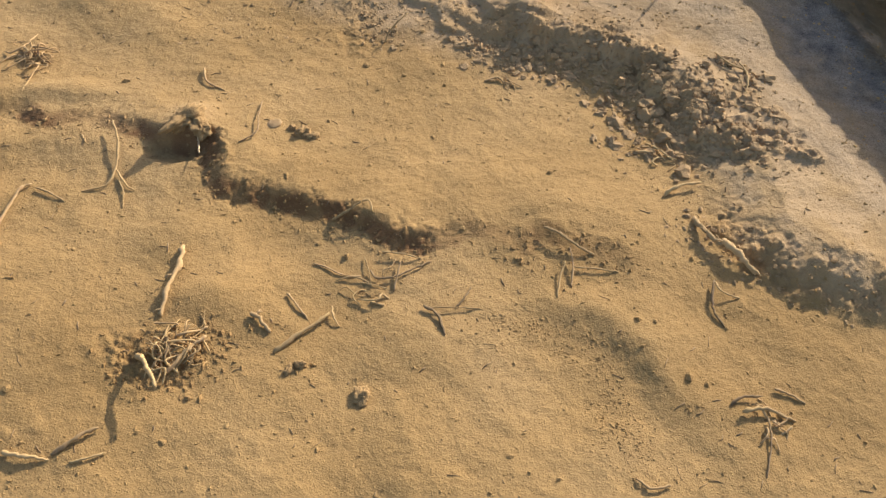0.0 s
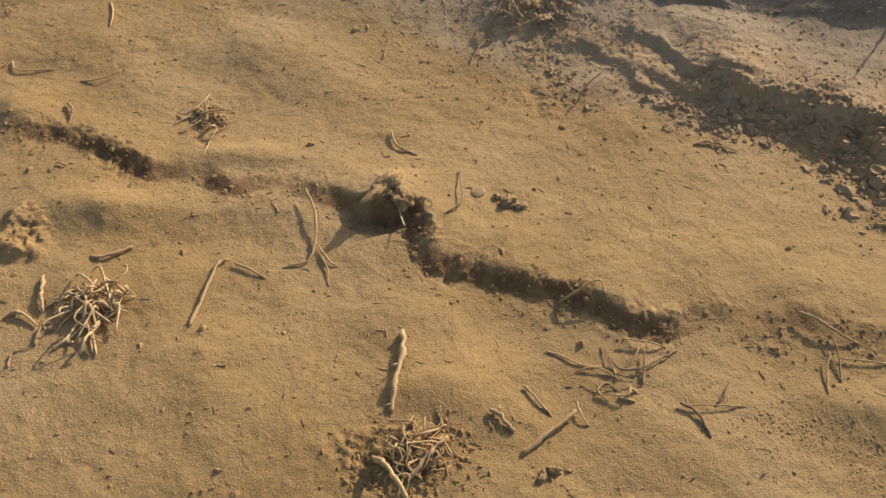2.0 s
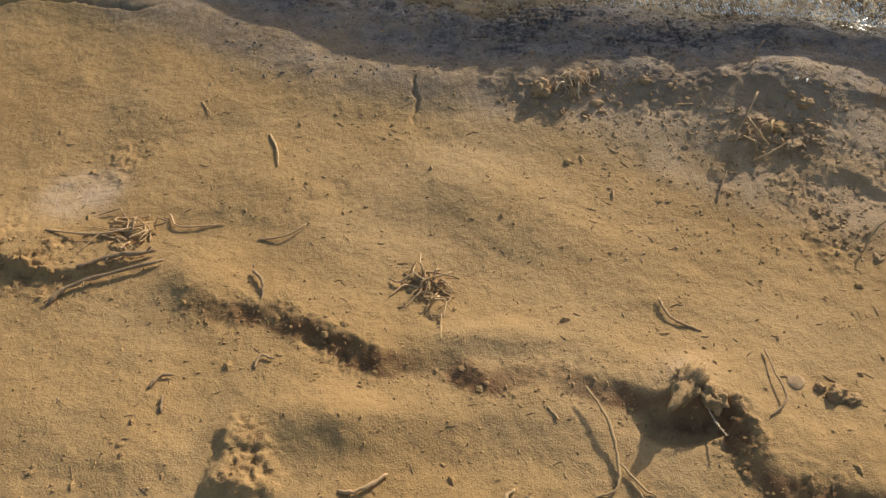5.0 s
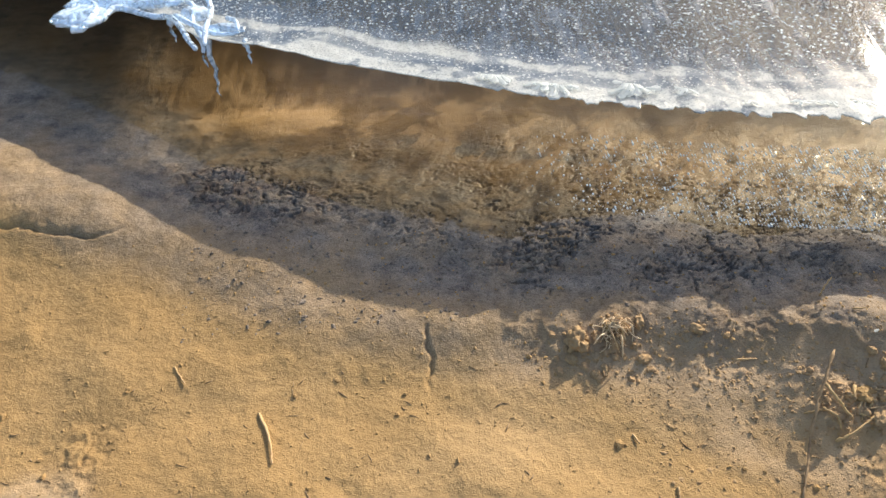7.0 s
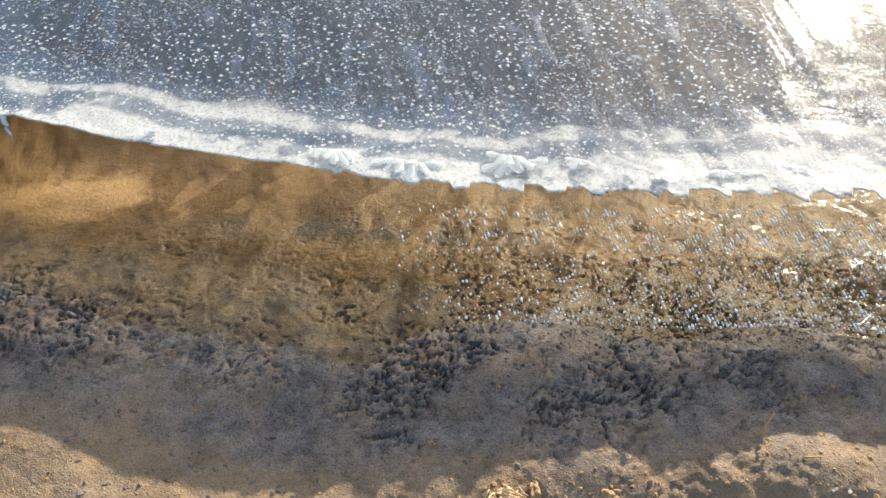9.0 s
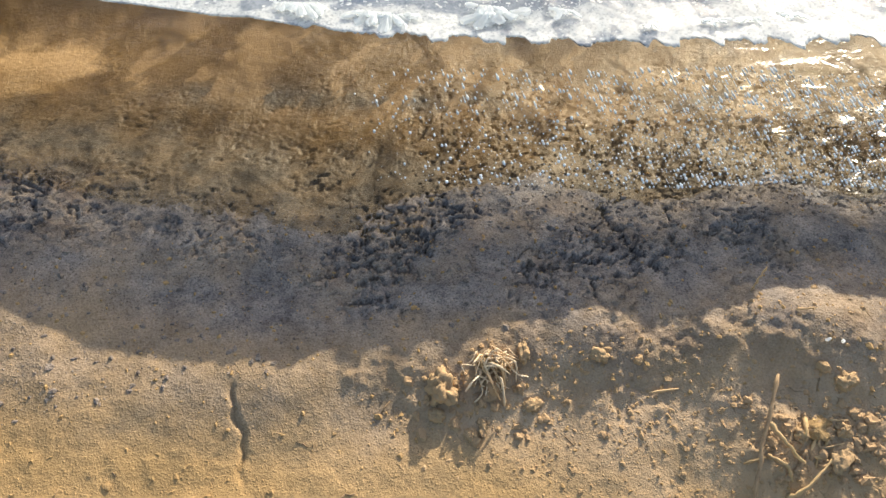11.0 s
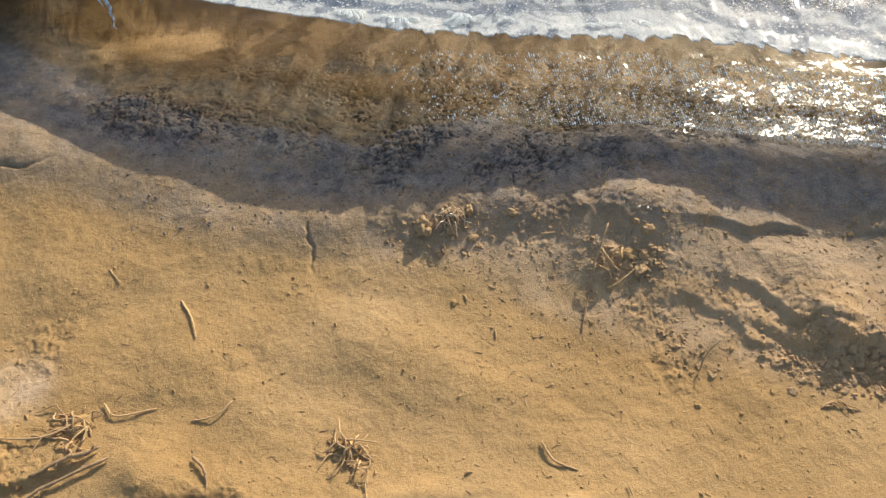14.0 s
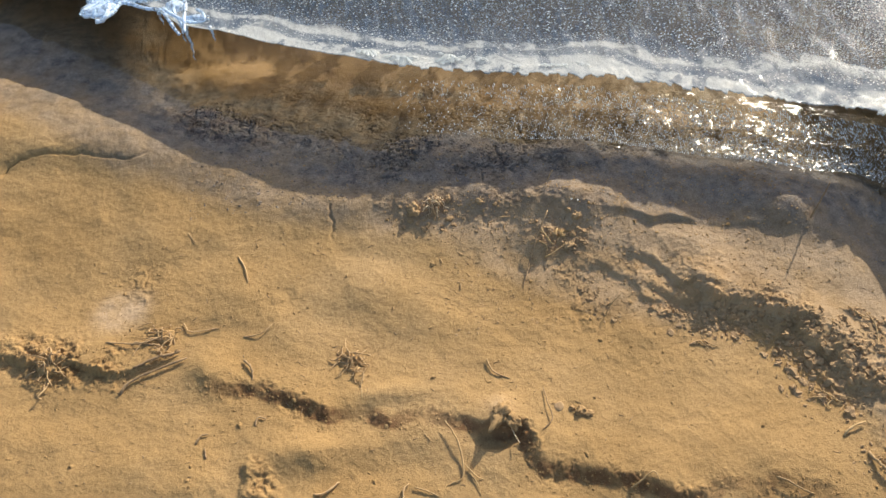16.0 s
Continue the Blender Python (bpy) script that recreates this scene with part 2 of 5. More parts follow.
# ---- ground: one sheet of sand, ledges, clods and mud ----
def lattice(ix, iy, seed):
    h = (ix.astype(np.int64) * 374761393 + iy.astype(np.int64) * 668265263 + seed * 974634541) & 0xFFFFFFFF
    h = ((h ^ (h >> 13)) * 1274126177) & 0xFFFFFFFF
    return ((h ^ (h >> 16)) & 0xFFFF) / 65535.0


def vnoise(x, y, seed=0):
    """Smooth gradient noise about 0, turned by an angle of its own for each seed."""
    turn = 0.7 + 1.9 * seed
    x, y = x * math.cos(turn) - y * math.sin(turn), x * math.sin(turn) + y * math.cos(turn)
    ix, iy = np.floor(x), np.floor(y)
    fx, fy = x - ix, y - iy
    wx, wy = fx * fx * fx * (fx * (fx * 6 - 15) + 10), fy * fy * fy * (fy * (fy * 6 - 15) + 10)

    def pull(dx, dy):
        a = 2 * math.pi * lattice(ix + dx, iy + dy, seed)
        return np.cos(a) * (fx - dx) + np.sin(a) * (fy - dy)
    low = pull(0, 0) * (1 - wx) + pull(1, 0) * wx
    high = pull(0, 1) * (1 - wx) + pull(1, 1) * wx
    return 0.85 * (low * (1 - wy) + high * wy)


def fbm(x, y, seed=0, octaves=4, gain=0.5):
    total, amp = 0.0, 1.0
    for k in range(octaves):
        total = total + amp * vnoise(x + 17.3 * k, y - 9.1 * k, seed + k)
        x, y, amp = x * 2.03, y * 2.03, amp * gain
    return total


def lumps(x, y, seed=0):
    """Rounded crumbs: 1 in the middle of a crumb, 0 between crumbs, with a height of its own for each."""
    ix, iy = np.floor(x), np.floor(y)
    best, tall = np.full(x.shape, 9.0), np.zeros(x.shape)
    for dx in (-1, 0, 1):
        for dy in (-1, 0, 1):
            cx, cy = ix + dx, iy + dy
            d = (cx + 0.15 + 0.7 * lattice(cx, cy, seed) - x) ** 2 + (cy + 0.15 + 0.7 * lattice(cx, cy, seed + 7) - y) ** 2
            near = d < best
            best, tall = np.where(near, d, best), np.where(near, lattice(cx, cy, seed + 13), tall)
    return np.sqrt(np.clip(1 - best / 0.42, 0, 1)) * (0.25 + 0.75 * tall)


def facets(x, y, seed=0):
    """Broken pieces: each cell a tilted flat plate, with a crack round it."""
    ix, iy = np.floor(x), np.floor(y)
    best, second, plate = np.full(x.shape, 9.0), np.full(x.shape, 9.0), np.zeros(x.shape)
    for dx in (-1, 0, 1):
        for dy in (-1, 0, 1):
            cx, cy = ix + dx, iy + dy
            ex, ey = x - (cx + lattice(cx, cy, seed)), y - (cy + lattice(cx, cy, seed + 7))
            d = ex * ex + ey * ey
            tall = lattice(cx, cy, seed + 13) + 1.1 * (lattice(cx, cy, seed + 17) - 0.5) * ex + 1.1 * (lattice(cx, cy, seed + 19) - 0.5) * ey
            near = d < best
            second = np.where(near, best, np.minimum(second, d))
            best, plate = np.where(near, d, best), np.where(near, tall, plate)
    return plate * step(0.0, 0.16, np.sqrt(second) - np.sqrt(best))


def step(a, b, v):
    t = np.clip((v - a) / (b - a), 0, 1)
    return t * t * (3 - 2 * t)


def along(x, y, path):
    """Signed distance to a line of points (positive on its far side), and the share of the way along it."""
    p = np.array(path, float)
    seg = p[1:] - p[:-1]
    length = np.hypot(seg[:, 0], seg[:, 1])
    run = np.r_[0, np.cumsum(length)]
    best, side, where, off = np.full(x.shape, 1e9), np.ones(x.shape), np.zeros(x.shape), np.zeros(x.shape)
    for k in range(len(seg)):
        rx, ry = x - p[k, 0], y - p[k, 1]
        t = np.clip((rx * seg[k, 0] + ry * seg[k, 1]) / length[k] ** 2, 0, 1)
        d = np.hypot(rx - t * seg[k, 0], ry - t * seg[k, 1])
        perp = (seg[k, 0] * ry - seg[k, 1] * rx) / length[k]
        near = (d < best - 1e-7) | ((d < best + 1e-7) & (np.abs(perp) > off))
        best, off = np.where(near, d, best), np.where(near, np.abs(perp), off)
        side = np.where(near, np.sign(perp), side)
        where = np.where(near, (run[k] + t * length[k]) / run[-1], where)
    return best * side, where


def scarp(x, y, path, heights, front=0.010, back=0.10):
    """A ledge that faces the near side: a steep front, and a back that sinks away slowly. Its height glides along the line."""
    s, _ = along(x, y, path)
    p, h = np.array(path, float), heights
    total, weight = np.zeros(x.shape), np.zeros(x.shape)
    for k in range(len(p) - 1):
        seg = p[k + 1] - p[k]
        rx, ry = x - p[k, 0], y - p[k, 1]
        t = np.clip((rx * seg[0] + ry * seg[1]) / (seg @ seg), 0, 1)
        w = (seg @ seg) ** 0.5 / ((rx - t * seg[0]) ** 2 + (ry - t * seg[1]) ** 2 + 2e-5) ** 2
        total, weight = total + w * (h[k] + (h[k + 1] - h[k]) * t), weight + w
    first, last = p[0] - p[1], p[-1] - p[-2]
    over = [((x - q[0]) * v[0] + (y - q[1]) * v[1]) / (v @ v) ** 0.5 for q, v in ((p[0], first), (p[-1], last))]
    ends = (1 - step(-0.01, 0.025, over[0])) * (1 - step(-0.01, 0.025, over[1]))
    return ends * total / weight * step(-0.002, front, s) * np.exp(-np.clip(s - front, 0, None) / back)


def mound(x, y, cx, cy, rx, ry, height, turn=0.0, power=1.0):
    c, s = math.cos(radians(turn)), math.sin(radians(turn))
    u, v = ((x - cx) * c + (y - cy) * s) / rx, (-(x - cx) * s + (y - cy) * c) / ry
    return height * np.exp(-((u * u + v * v) ** power))


LEDGE = [(-0.83, 0.918), (-0.806, 0.911), (-0.765, 0.896), (-0.72, 0.891), (-0.679, 0.87), (-0.638, 0.843), (-0.603, 0.82), (-0.576, 0.822), (-0.541, 0.824), (-0.526, 0.811), (-0.499, 0.795), (-0.471, 0.802), (-0.43, 0.803), (-0.402, 0.788), (-0.37, 0.772), (-0.344, 0.757), (-0.318, 0.754), (-0.29, 0.757), (-0.281, 0.715), (-0.262, 0.677), (-0.22, 0.669), (-0.18, 0.655), (-0.135, 0.64), (-0.09, 0.621), (-0.058, 0.6), (-0.027, 0.588), (0.004, 0.599), (0.028, 0.612), (0.06, 0.604), (0.09, 0.588), (0.108, 0.606), (0.132, 0.592), (0.179, 0.581), (0.224, 0.555)]
LEDGE_H = [0.0, 0.0033, 0.0066, 0.0098, 0.0115, 0.0131, 0.0123, 0.0049, 0.0033, 0.0107, 0.0107, 0.0049, 0.0033, 0.0066, 0.0107, 0.018, 0.0205, 0.018, 0.0115, 0.0115, 0.0115, 0.0115, 0.0107, 0.0107, 0.0115, 0.0107, 0.0066, 0.0041, 0.0025, 0.0033, 0.0066, 0.0033, 0.0025, 0.0]
BANK = [(-0.05, 1.03), (0, 1.01), (0.035, 0.985), (0.06, 0.962), (0.09, 0.962), (0.12, 0.945), (0.155, 0.938), (0.203, 0.925), (0.245, 0.88), (0.27, 0.84), (0.29, 0.785), (0.32, 0.745), (0.38, 0.73)]
BANK_H = [0.0, 0.0024, 0.0059, 0.0071, 0.0083, 0.0095, 0.0095, 0.0095, 0.0089, 0.0083, 0.0071, 0.0036, 0.0]
SPUR = [(0.28, 0.645), (0.29, 0.61), (0.325, 0.575), (0.352, 0.553), (0.398, 0.534), (0.452, 0.522), (0.56, 0.475), (0.8, 0.43)]
SPUR_H = [0.0, 0.0024, 0.0048, 0.006, 0.006, 0.0054, 0.0042, 0.0]
CREST = [(-0.43, 1.25), (-0.405, 1.236), (-0.37, 1.238), (-0.32, 1.232), (-0.295, 1.222), (-0.268, 1.208), (-0.237, 1.196), (-0.207, 1.184), (-0.186, 1.172), (-0.176, 1.145), (-0.172, 1.12), (-0.13, 1.118), (-0.095, 1.122), (-0.06, 1.15)]
CREST_H = [0.0, 0.0008, 0.0008, 0.0012, 0.0014, 0.0017, 0.002, 0.0023, 0.0026, 0.0023, 0.0017, 0.0012, 0.0007, 0.0]
TERRACE = [(-0.11, 1.075), (-0.09, 1.064), (-0.066, 1.075), (-0.051, 1.052), (-0.019, 1.03), (-0.008, 0.996), (0.016, 0.98), (0.045, 0.968)]
TERRACE_H = [0.0, 0.003, 0.0041, 0.005, 0.005, 0.005, 0.0046, 0.0]
MIDDLE = [(-0.01, 1.08), (0.005, 1.074), (0.031, 1.064), (0.049, 1.04), (0.06, 1.005), (0.09, 1.0), (0.13, 0.985), (0.16, 0.98)]
MIDDLE_H = [0.0, 0.004, 0.0063, 0.0074, 0.0069, 0.0057, 0.0034, 0.0]
UPPER = [(-0.045, 1.19), (-0.027, 1.178), (0.003, 1.172), (0.03, 1.16), (0.056, 1.142), (0.095, 1.146), (0.123, 1.136), (0.14, 1.125), (0.2, 1.115), (0.28, 1.1), (0.4, 1.05)]
UPPER_H = [0.0, 0.0054, 0.0062, 0.0085, 0.0108, 0.0108, 0.0077, 0.0031, 0.0031, 0.0023, 0.0]
SLAB = [(-1.45, 1.4), (-1.235, 1.45), (-1.217, 1.485), (-1.197, 1.497), (-1.136, 1.503), (-1.058, 1.491), (-0.979, 1.465), (-0.937, 1.474), (-0.9, 1.47)]
SLAB_H = [0.0, 0.003, 0.003, 0.0035, 0.003, 0.002, 0.0015, 0.0008, 0.0]
LOWLEFT = [(-1.32, 1.05), (-1.174, 1.03), (-1.107, 1.0), (-1.062, 0.995), (-1.014, 0.981), (-0.985, 0.965), (-0.955, 0.962), (-0.904, 0.973), (-0.86, 0.99)]
LOWLEFT_H = [0.0, 0.007, 0.0084, 0.0084, 0.0091, 0.0098, 0.0084, 0.0049, 0.0]
PLATEAU = [(-0.52, 1.31), (-0.445, 1.245), (-0.40, 1.185), (-0.33, 1.12), (-0.22, 1.04), (-0.15, 1.0), (-0.08, 0.965), (0.0, 0.93), (0.06, 0.915), (0.12, 0.91), (0.17, 0.90), (0.215, 0.87), (0.245, 0.815), (0.27, 0.76), (0.30, 0.70), (0.30, 0.62), (0.325, 0.56), (0.36, 0.522), (0.42, 0.50), (0.7, 0.44), (1.2, 0.34)]
HUMP = [(0.06, 0.515), (0.1, 0.499), (0.146, 0.478), (0.172, 0.452), (0.184, 0.422), (0.19, 0.395), (0.215, 0.362), (0.3, 0.3)]
HUMP_H = [0.0, 0.0032, 0.0072, 0.0088, 0.008, 0.0064, 0.004, 0.0]
RIDGE = [(-0.728, 0.8), (-0.742, 0.765), (-0.745, 0.735), (-0.752, 0.7), (-0.71, 0.688), (-0.68, 0.694), (-0.665, 0.715)]
NICK = [(-0.668, 0.765), (-0.645, 0.745), (-0.625, 0.732), (-0.605, 0.74), (-0.59, 0.75)]
NICK_H = [0.0, 0.0026, 0.0033, 0.0017, 0.0]
EDGE = [(-3.0, 2.9), (-1.5, 2.2), (-1.12, 1.975), (-0.99, 1.87), (-0.91, 1.8), (-0.85, 1.735), (-0.77, 1.704), (-0.65, 1.64), (-0.52, 1.587), (-0.41, 1.543), (-0.283, 1.51), (-0.17, 1.48), (0, 1.452), (0.1, 1.415), (0.19, 1.382), (0.28, 1.355), (0.36, 1.325), (0.45, 1.292), (0.55, 1.262), (0.61, 1.205), (0.655, 1.13), (0.675, 1.02), (0.7, 0.92), (0.78, 0.75), (0.98, 0.5), (2.0, -0.1)]


LEDGE_RUN = np.r_[0, np.cumsum(np.hypot(*np.diff(np.array(LEDGE), axis=0).T))]


def ledge_amp(share):
    return np.interp(share, LEDGE_RUN / LEDGE_RUN[-1], LEDGE_H)


def ground_height(x, y):
    wx = x + 0.008 * fbm(x * 38, y * 38, 3, 4, 0.6) + 0.008 * vnoise(x * 9, y * 9, 21)
    wy = y + 0.008 * fbm(x * 38, y * 38, 5, 4, 0.6)
    nx, ny = x + 0.3 * (wx - x), y + 0.5 * (wy - y)
    s, _ = along(x, y, EDGE)
    z = 0.012 * fbm(x * 3.1, y * 3.1, 11, 3) - 0.012 + 0.0045 * fbm(x * 6 + 0.5 * y, y * 8, 15, 2)
    z = z + 0.022 * step(1.0, 1.40, y + 0.1 * x) + 0.018 * step(-0.26, -0.02, x) * step(0.95, 1.25, y) + mound(x, y, -1.2, 1.62, 0.25, 0.12, 0.022, -20, 2)
    # towards the water: a level of mud, then down below the water
    z = z - (0.016 + 0.018 * step(-0.26, -0.02, x)) * step(-0.14, 0.0, s + 0.03 * vnoise(x * 6, y * 6, 23)) - 0.05 * step(0.0, 0.5, s)
    z = z + 0.85 * scarp(nx, ny, LEDGE, LEDGE_H, 0.029, 0.07) + scarp(wx, wy, RIDGE, [0.0, 0.006, 0.009, 0.012, 0.011, 0.006, 0.0], 0.014, 0.05) + scarp(nx, ny, NICK, NICK_H, 0.022, 0.04)
    z = z - mound(x, y, -0.322, 0.752, 0.034, 0.017, 0.010, 0, 3)
    z = z + scarp(wx + 0.02 * vnoise(x * 17, y * 17, 25), wy + 0.03 * vnoise(x * 15, y * 15, 27), BANK, BANK_H, 0.020, 0.16)
    z = z + scarp(wx, wy, SPUR, SPUR_H, 0.018, 0.16)
    z = z + scarp(wx, wy, CREST, CREST_H, 0.028, 0.16) + mound(x, y, -0.085, 1.215, 0.10, 0.055, 0.012, -8)
    z = z + scarp(wx + 0.012 * vnoise(x * 26, y * 26, 105), wy + 0.014 * vnoise(x * 24, y * 24, 107), TERRACE, TERRACE_H, 0.010, 0.07) + scarp(wx + 0.014 * vnoise(x * 22, y * 22, 109), wy + 0.016 * vnoise(x * 25, y * 25, 111), MIDDLE, MIDDLE_H, 0.010, 0.08)
    z = z + scarp(nx, ny, UPPER, UPPER_H, 0.009, 0.12)
    z = z + scarp(wx, wy, SLAB, SLAB_H, 0.016, 0.12)
    z = z + scarp(wx, wy, LOWLEFT, LOWLEFT_H, 0.012, 0.08)
    slit, sw = along(nx, ny, SLAB)
    z = z - 0.005 * np.exp(-((slit + 0.001 + 0.006 * fbm(x * 30, y * 30, 103, 3)) / 0.0024) ** 2) * step(0.38, 0.42, sw) * (1 - step(0.90, 0.96, sw)) * (0.5 + 0.5 * step(-0.1, 0.1, fbm(x * 24, y * 24, 101, 2)))
    # smooth swells of blown sand
    z = z + scarp(x, y, HUMP, HUMP_H, 0.04, 0.10) + mound(x, y, 0.10, 0.66, 0.16, 0.07, 0.010, -12)
    z = z + mound(x, y, -0.235, 0.535, 0.045, 0.035, 0.013) + mound(x, y, -0.262, 0.47, 0.035, 0.025, 0.006) + mound(x, y, -0.63, 0.775, 0.075, 0.03, 0.014) 
    z = z + mound(x, y, -0.50, 0.865, 0.06, 0.02, 0.008) + mound(x, y, -0.80, 0.955, 0.04, 0.04, 0.012) + mound(x, y, -0.31, 0.80, 0.03, 0.03, 0.008)
    z = z + mound(x, y, -0.50, 1.07, 0.14, 0.05, 0.010, -25) + mound(x, y, -0.55, 1.30, 0.10, 0.05, 0.006)
    crack, cw = along(wx, wy, [(-0.57, 1.20), (-0.563, 1.25), (-0.567, 1.30)])
    z = z - 0.004 * np.exp(-(crack / 0.0022) ** 2) * step(0.0, 0.5, cw) * (1 - step(0.85, 1.0, cw))
    z = z + mound(x, y, 0.35, 1.12, 0.10, 0.08, 0.018, -20) + mound(x, y, -0.10, 1.235, 0.075, 0.045, 0.008, -10)
    # the rise towards the shaded mud
    z = z + mound(x, y, -0.225, 1.245, 0.13, 0.032, 0.006, -12) + mound(x, y, -0.085, 1.20, 0.095, 0.085, 0.010) + mound(x, y, -0.175, 1.14, 0.055, 0.05, 0.009) + mound(x, y, -0.97, 1.52, 0.16, 0.09, 0.012, -35) + mound(x, y, -0.72, 1.38, 0.14, 0.06, 0.006, -25) + mound(x, y, -0.28, 1.285, 0.22, 0.05, 0.014, -4) + mound(x, y, 0.31, 1.145, 0.08, 0.045, 0.020, -20) + mound(x, y, 0.42, 1.0, 0.06, 0.09, 0.009)
    # the raised shelf of soil between the sand and the ice, with a ramp or a broken front
    sh, wh = along(wx, wy, PLATEAU)
    ramp = np.interp(x, [-0.5, -0.42, -0.3, -0.1, 0.05, 0.12, 0.26, 0.285, 0.315, 0.34, 0.5], [0.08, 0.09, 0.18, 0.24, 0.20, 0.07, 0.07, 0.09, 0.09, 0.08, 0.07])
    tall = np.interp(x, [-0.5, -0.42, -0.3, -0.05, 0.05, 0.13, 0.5], [0.0, 0.006, 0.012, 0.012, 0.014, 0.022, 0.017])
    z = z + tall * np.clip(sh / ramp, 0, 1) * (1 - 0.75 * step(-0.32, -0.20, s))
    # rough, crumbled soil
    sb, wb = along(wx, wy, BANK)
    sp, wp = along(wx, wy, SPUR)
    sc, wc = along(wx, wy, CREST)
    sl, wl = along(wx, wy, LEDGE)
    rough = np.maximum.reduce([
        0.65 * step(-0.03, 0.0, sb) * (1 - step(0.03, 0.08, sb)) * step(0.1, 0.35, wb), mound(x, y, 0.315, 0.80, 0.07, 0.055, 0.55, -50, 2),
        step(-0.02, 0.0, sp) * (1 - step(0.03, 0.07, sp)) * 0.45,
        0.4 * step(-0.02, 0.0, sc) * (1 - step(0.03, 0.07, sc)),
        mound(x, y, -0.36, 1.37, 0.24, 0.055, 0.5, -6, 2), mound(x, y, -0.19, 1.225, 0.20, 0.05, 0.5, -10, 2), mound(x, y, -0.78, 1.56, 0.14, 0.075, 1.0, -20, 2), mound(x, y, -0.28, 0.46, 0.05, 0.03, 0.8), mound(x, y, -0.718, 0.735, 0.03, 0.055, 0.5, 15, 2),
        0.13 * step(-0.30, -0.18, s) * (1 - step(0.05, 0.2, s)) * step(0.0, 0.25, fbm(x * 7, y * 11, 37, 3) + 0.1), mound(x, y, -1.06, 1.01, 0.13, 0.045, 0.9, -15), mound(x, y, -0.93, 1.16, 0.03, 0.05, 0.35), mound(x, y, 0.02, 1.06, 0.16, 0.09, 0.22, -25, 2), mound(x, y, -0.12, 1.03, 0.035, 0.10, 0.28, 8, 2), mound(x, y, -0.33, 1.43, 0.24, 0.055, 0.45, -8, 2)])
    rough = rough * step(-0.25, 0.15, fbm(x * 16, y * 16, 31, 3) + 0.1)
    crumbs = 0.005 * facets(wx * 27, wy * 27, 41) + 0.0045 * facets(wx * 58 + 0.3 * vnoise(x * 90, y * 90, 44), wy * 58, 45) + 0.005 * facets(wx * 105, wy * 105, 43) + 0.0035 * facets(wx * 190, wy * 190, 49) + 0.013 * fbm(x * 30, y * 34, 47, 4, 0.66) - 0.006
    z = z + rough * crumbs * (1 - 0.45 * step(1.05, 1.12, y) * step(-0.5, -0.45, x)) * (1 - 0.75 * step(1.28, 1.36, y))
    z = z + (0.0035 * facets(wx * 58, wy * 58, 46) + 0.003 * facets(wx * 125, wy * 125, 48) + 0.005 * fbm(x * 44, y * 44, 50, 5, 0.68) - 0.003) * step(-0.018, 0.0, sl) * (1 - step(0.025, 0.05, sl)) * step(-0.2, 0.15, fbm(x * 13, y * 13, 33, 3)) * np.clip(ledge_amp(wl) / 0.016, 0, 1)
    damp = np.clip(mound(x, y, -0.30, 1.40, 0.34, 0.10, 1.0, -10, 2) + mound(x, y, -0.78, 1.56, 0.14, 0.07, 1.0, -20, 2), 0, 1)
    vein, thin = np.abs(fbm(wx * 22, wy * 36, 87, 4, 0.6)), np.abs(fbm(wx * 55, wy * 80, 95, 3, 0.6))
    some = step(-0.2, 0.1, fbm(x * 9, y * 9, 89, 2))
    z = z + 0.004 * damp - damp * some * (0.008 * (1 - step(0.0, 0.06, vein)) + 0.004 * (1 - step(0.0, 0.08, thin)))
    # ribs and hollows of the bed below the water
    bed = step(-0.14, -0.02, s) * (1 - step(0.10, 0.2, s)) * (1 - step(1.62, 1.70, y))
    z = z + bed * (0.0055 * fbm((0.63 * x + 0.78 * y) * 9, (0.78 * x - 0.63 * y) * 17, 97, 4, 0.5) - 0.003 * some * (1 - step(0.0, 0.05, vein)))
    # fine unevenness everywhere
    z = z + 0.0028 * fbm(x * 11, y * 14, 51, 2) + (0.0012 * fbm(x * 46, y * 50, 57, 3, 0.6) + 0.0020 * lumps(x * 26, y * 26, 58) ** 3 * step(0.1, 0.35, fbm(x * 9, y * 9, 56, 2))) * (1 - 0.8 * step(-0.06, 0.02, s))
    # mud near the shore, spread to the shadow's edge to paint its shade
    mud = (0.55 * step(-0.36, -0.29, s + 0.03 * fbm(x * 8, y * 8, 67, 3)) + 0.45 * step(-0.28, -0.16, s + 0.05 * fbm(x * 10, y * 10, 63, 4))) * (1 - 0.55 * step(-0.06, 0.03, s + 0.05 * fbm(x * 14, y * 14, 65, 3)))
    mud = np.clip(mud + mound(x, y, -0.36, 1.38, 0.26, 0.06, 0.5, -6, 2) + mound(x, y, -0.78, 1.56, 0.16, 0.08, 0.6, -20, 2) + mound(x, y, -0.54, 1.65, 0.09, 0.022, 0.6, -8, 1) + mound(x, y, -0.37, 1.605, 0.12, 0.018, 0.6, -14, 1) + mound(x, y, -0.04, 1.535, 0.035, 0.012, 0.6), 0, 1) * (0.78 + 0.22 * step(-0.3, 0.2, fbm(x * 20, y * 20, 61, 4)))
    # shade streaks painted on the bed, drawn out along the sun's direction
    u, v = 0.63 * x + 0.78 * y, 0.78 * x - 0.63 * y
    shade_streak = step(-0.06, 0.16, fbm(u * 6, v * 15, 73, 5, 0.62) + 0.7 * fbm(x * 7, y * 24, 75, 4))
    # the second term paints the ice's shade over the left end
    mud = np.maximum(mud, step(-0.03, 0.05, s) * np.clip(0.26 * shade_streak + 0.9 * step(0.80, 0.95, 0.25 * (1.7 - y) - x), 0, 1))
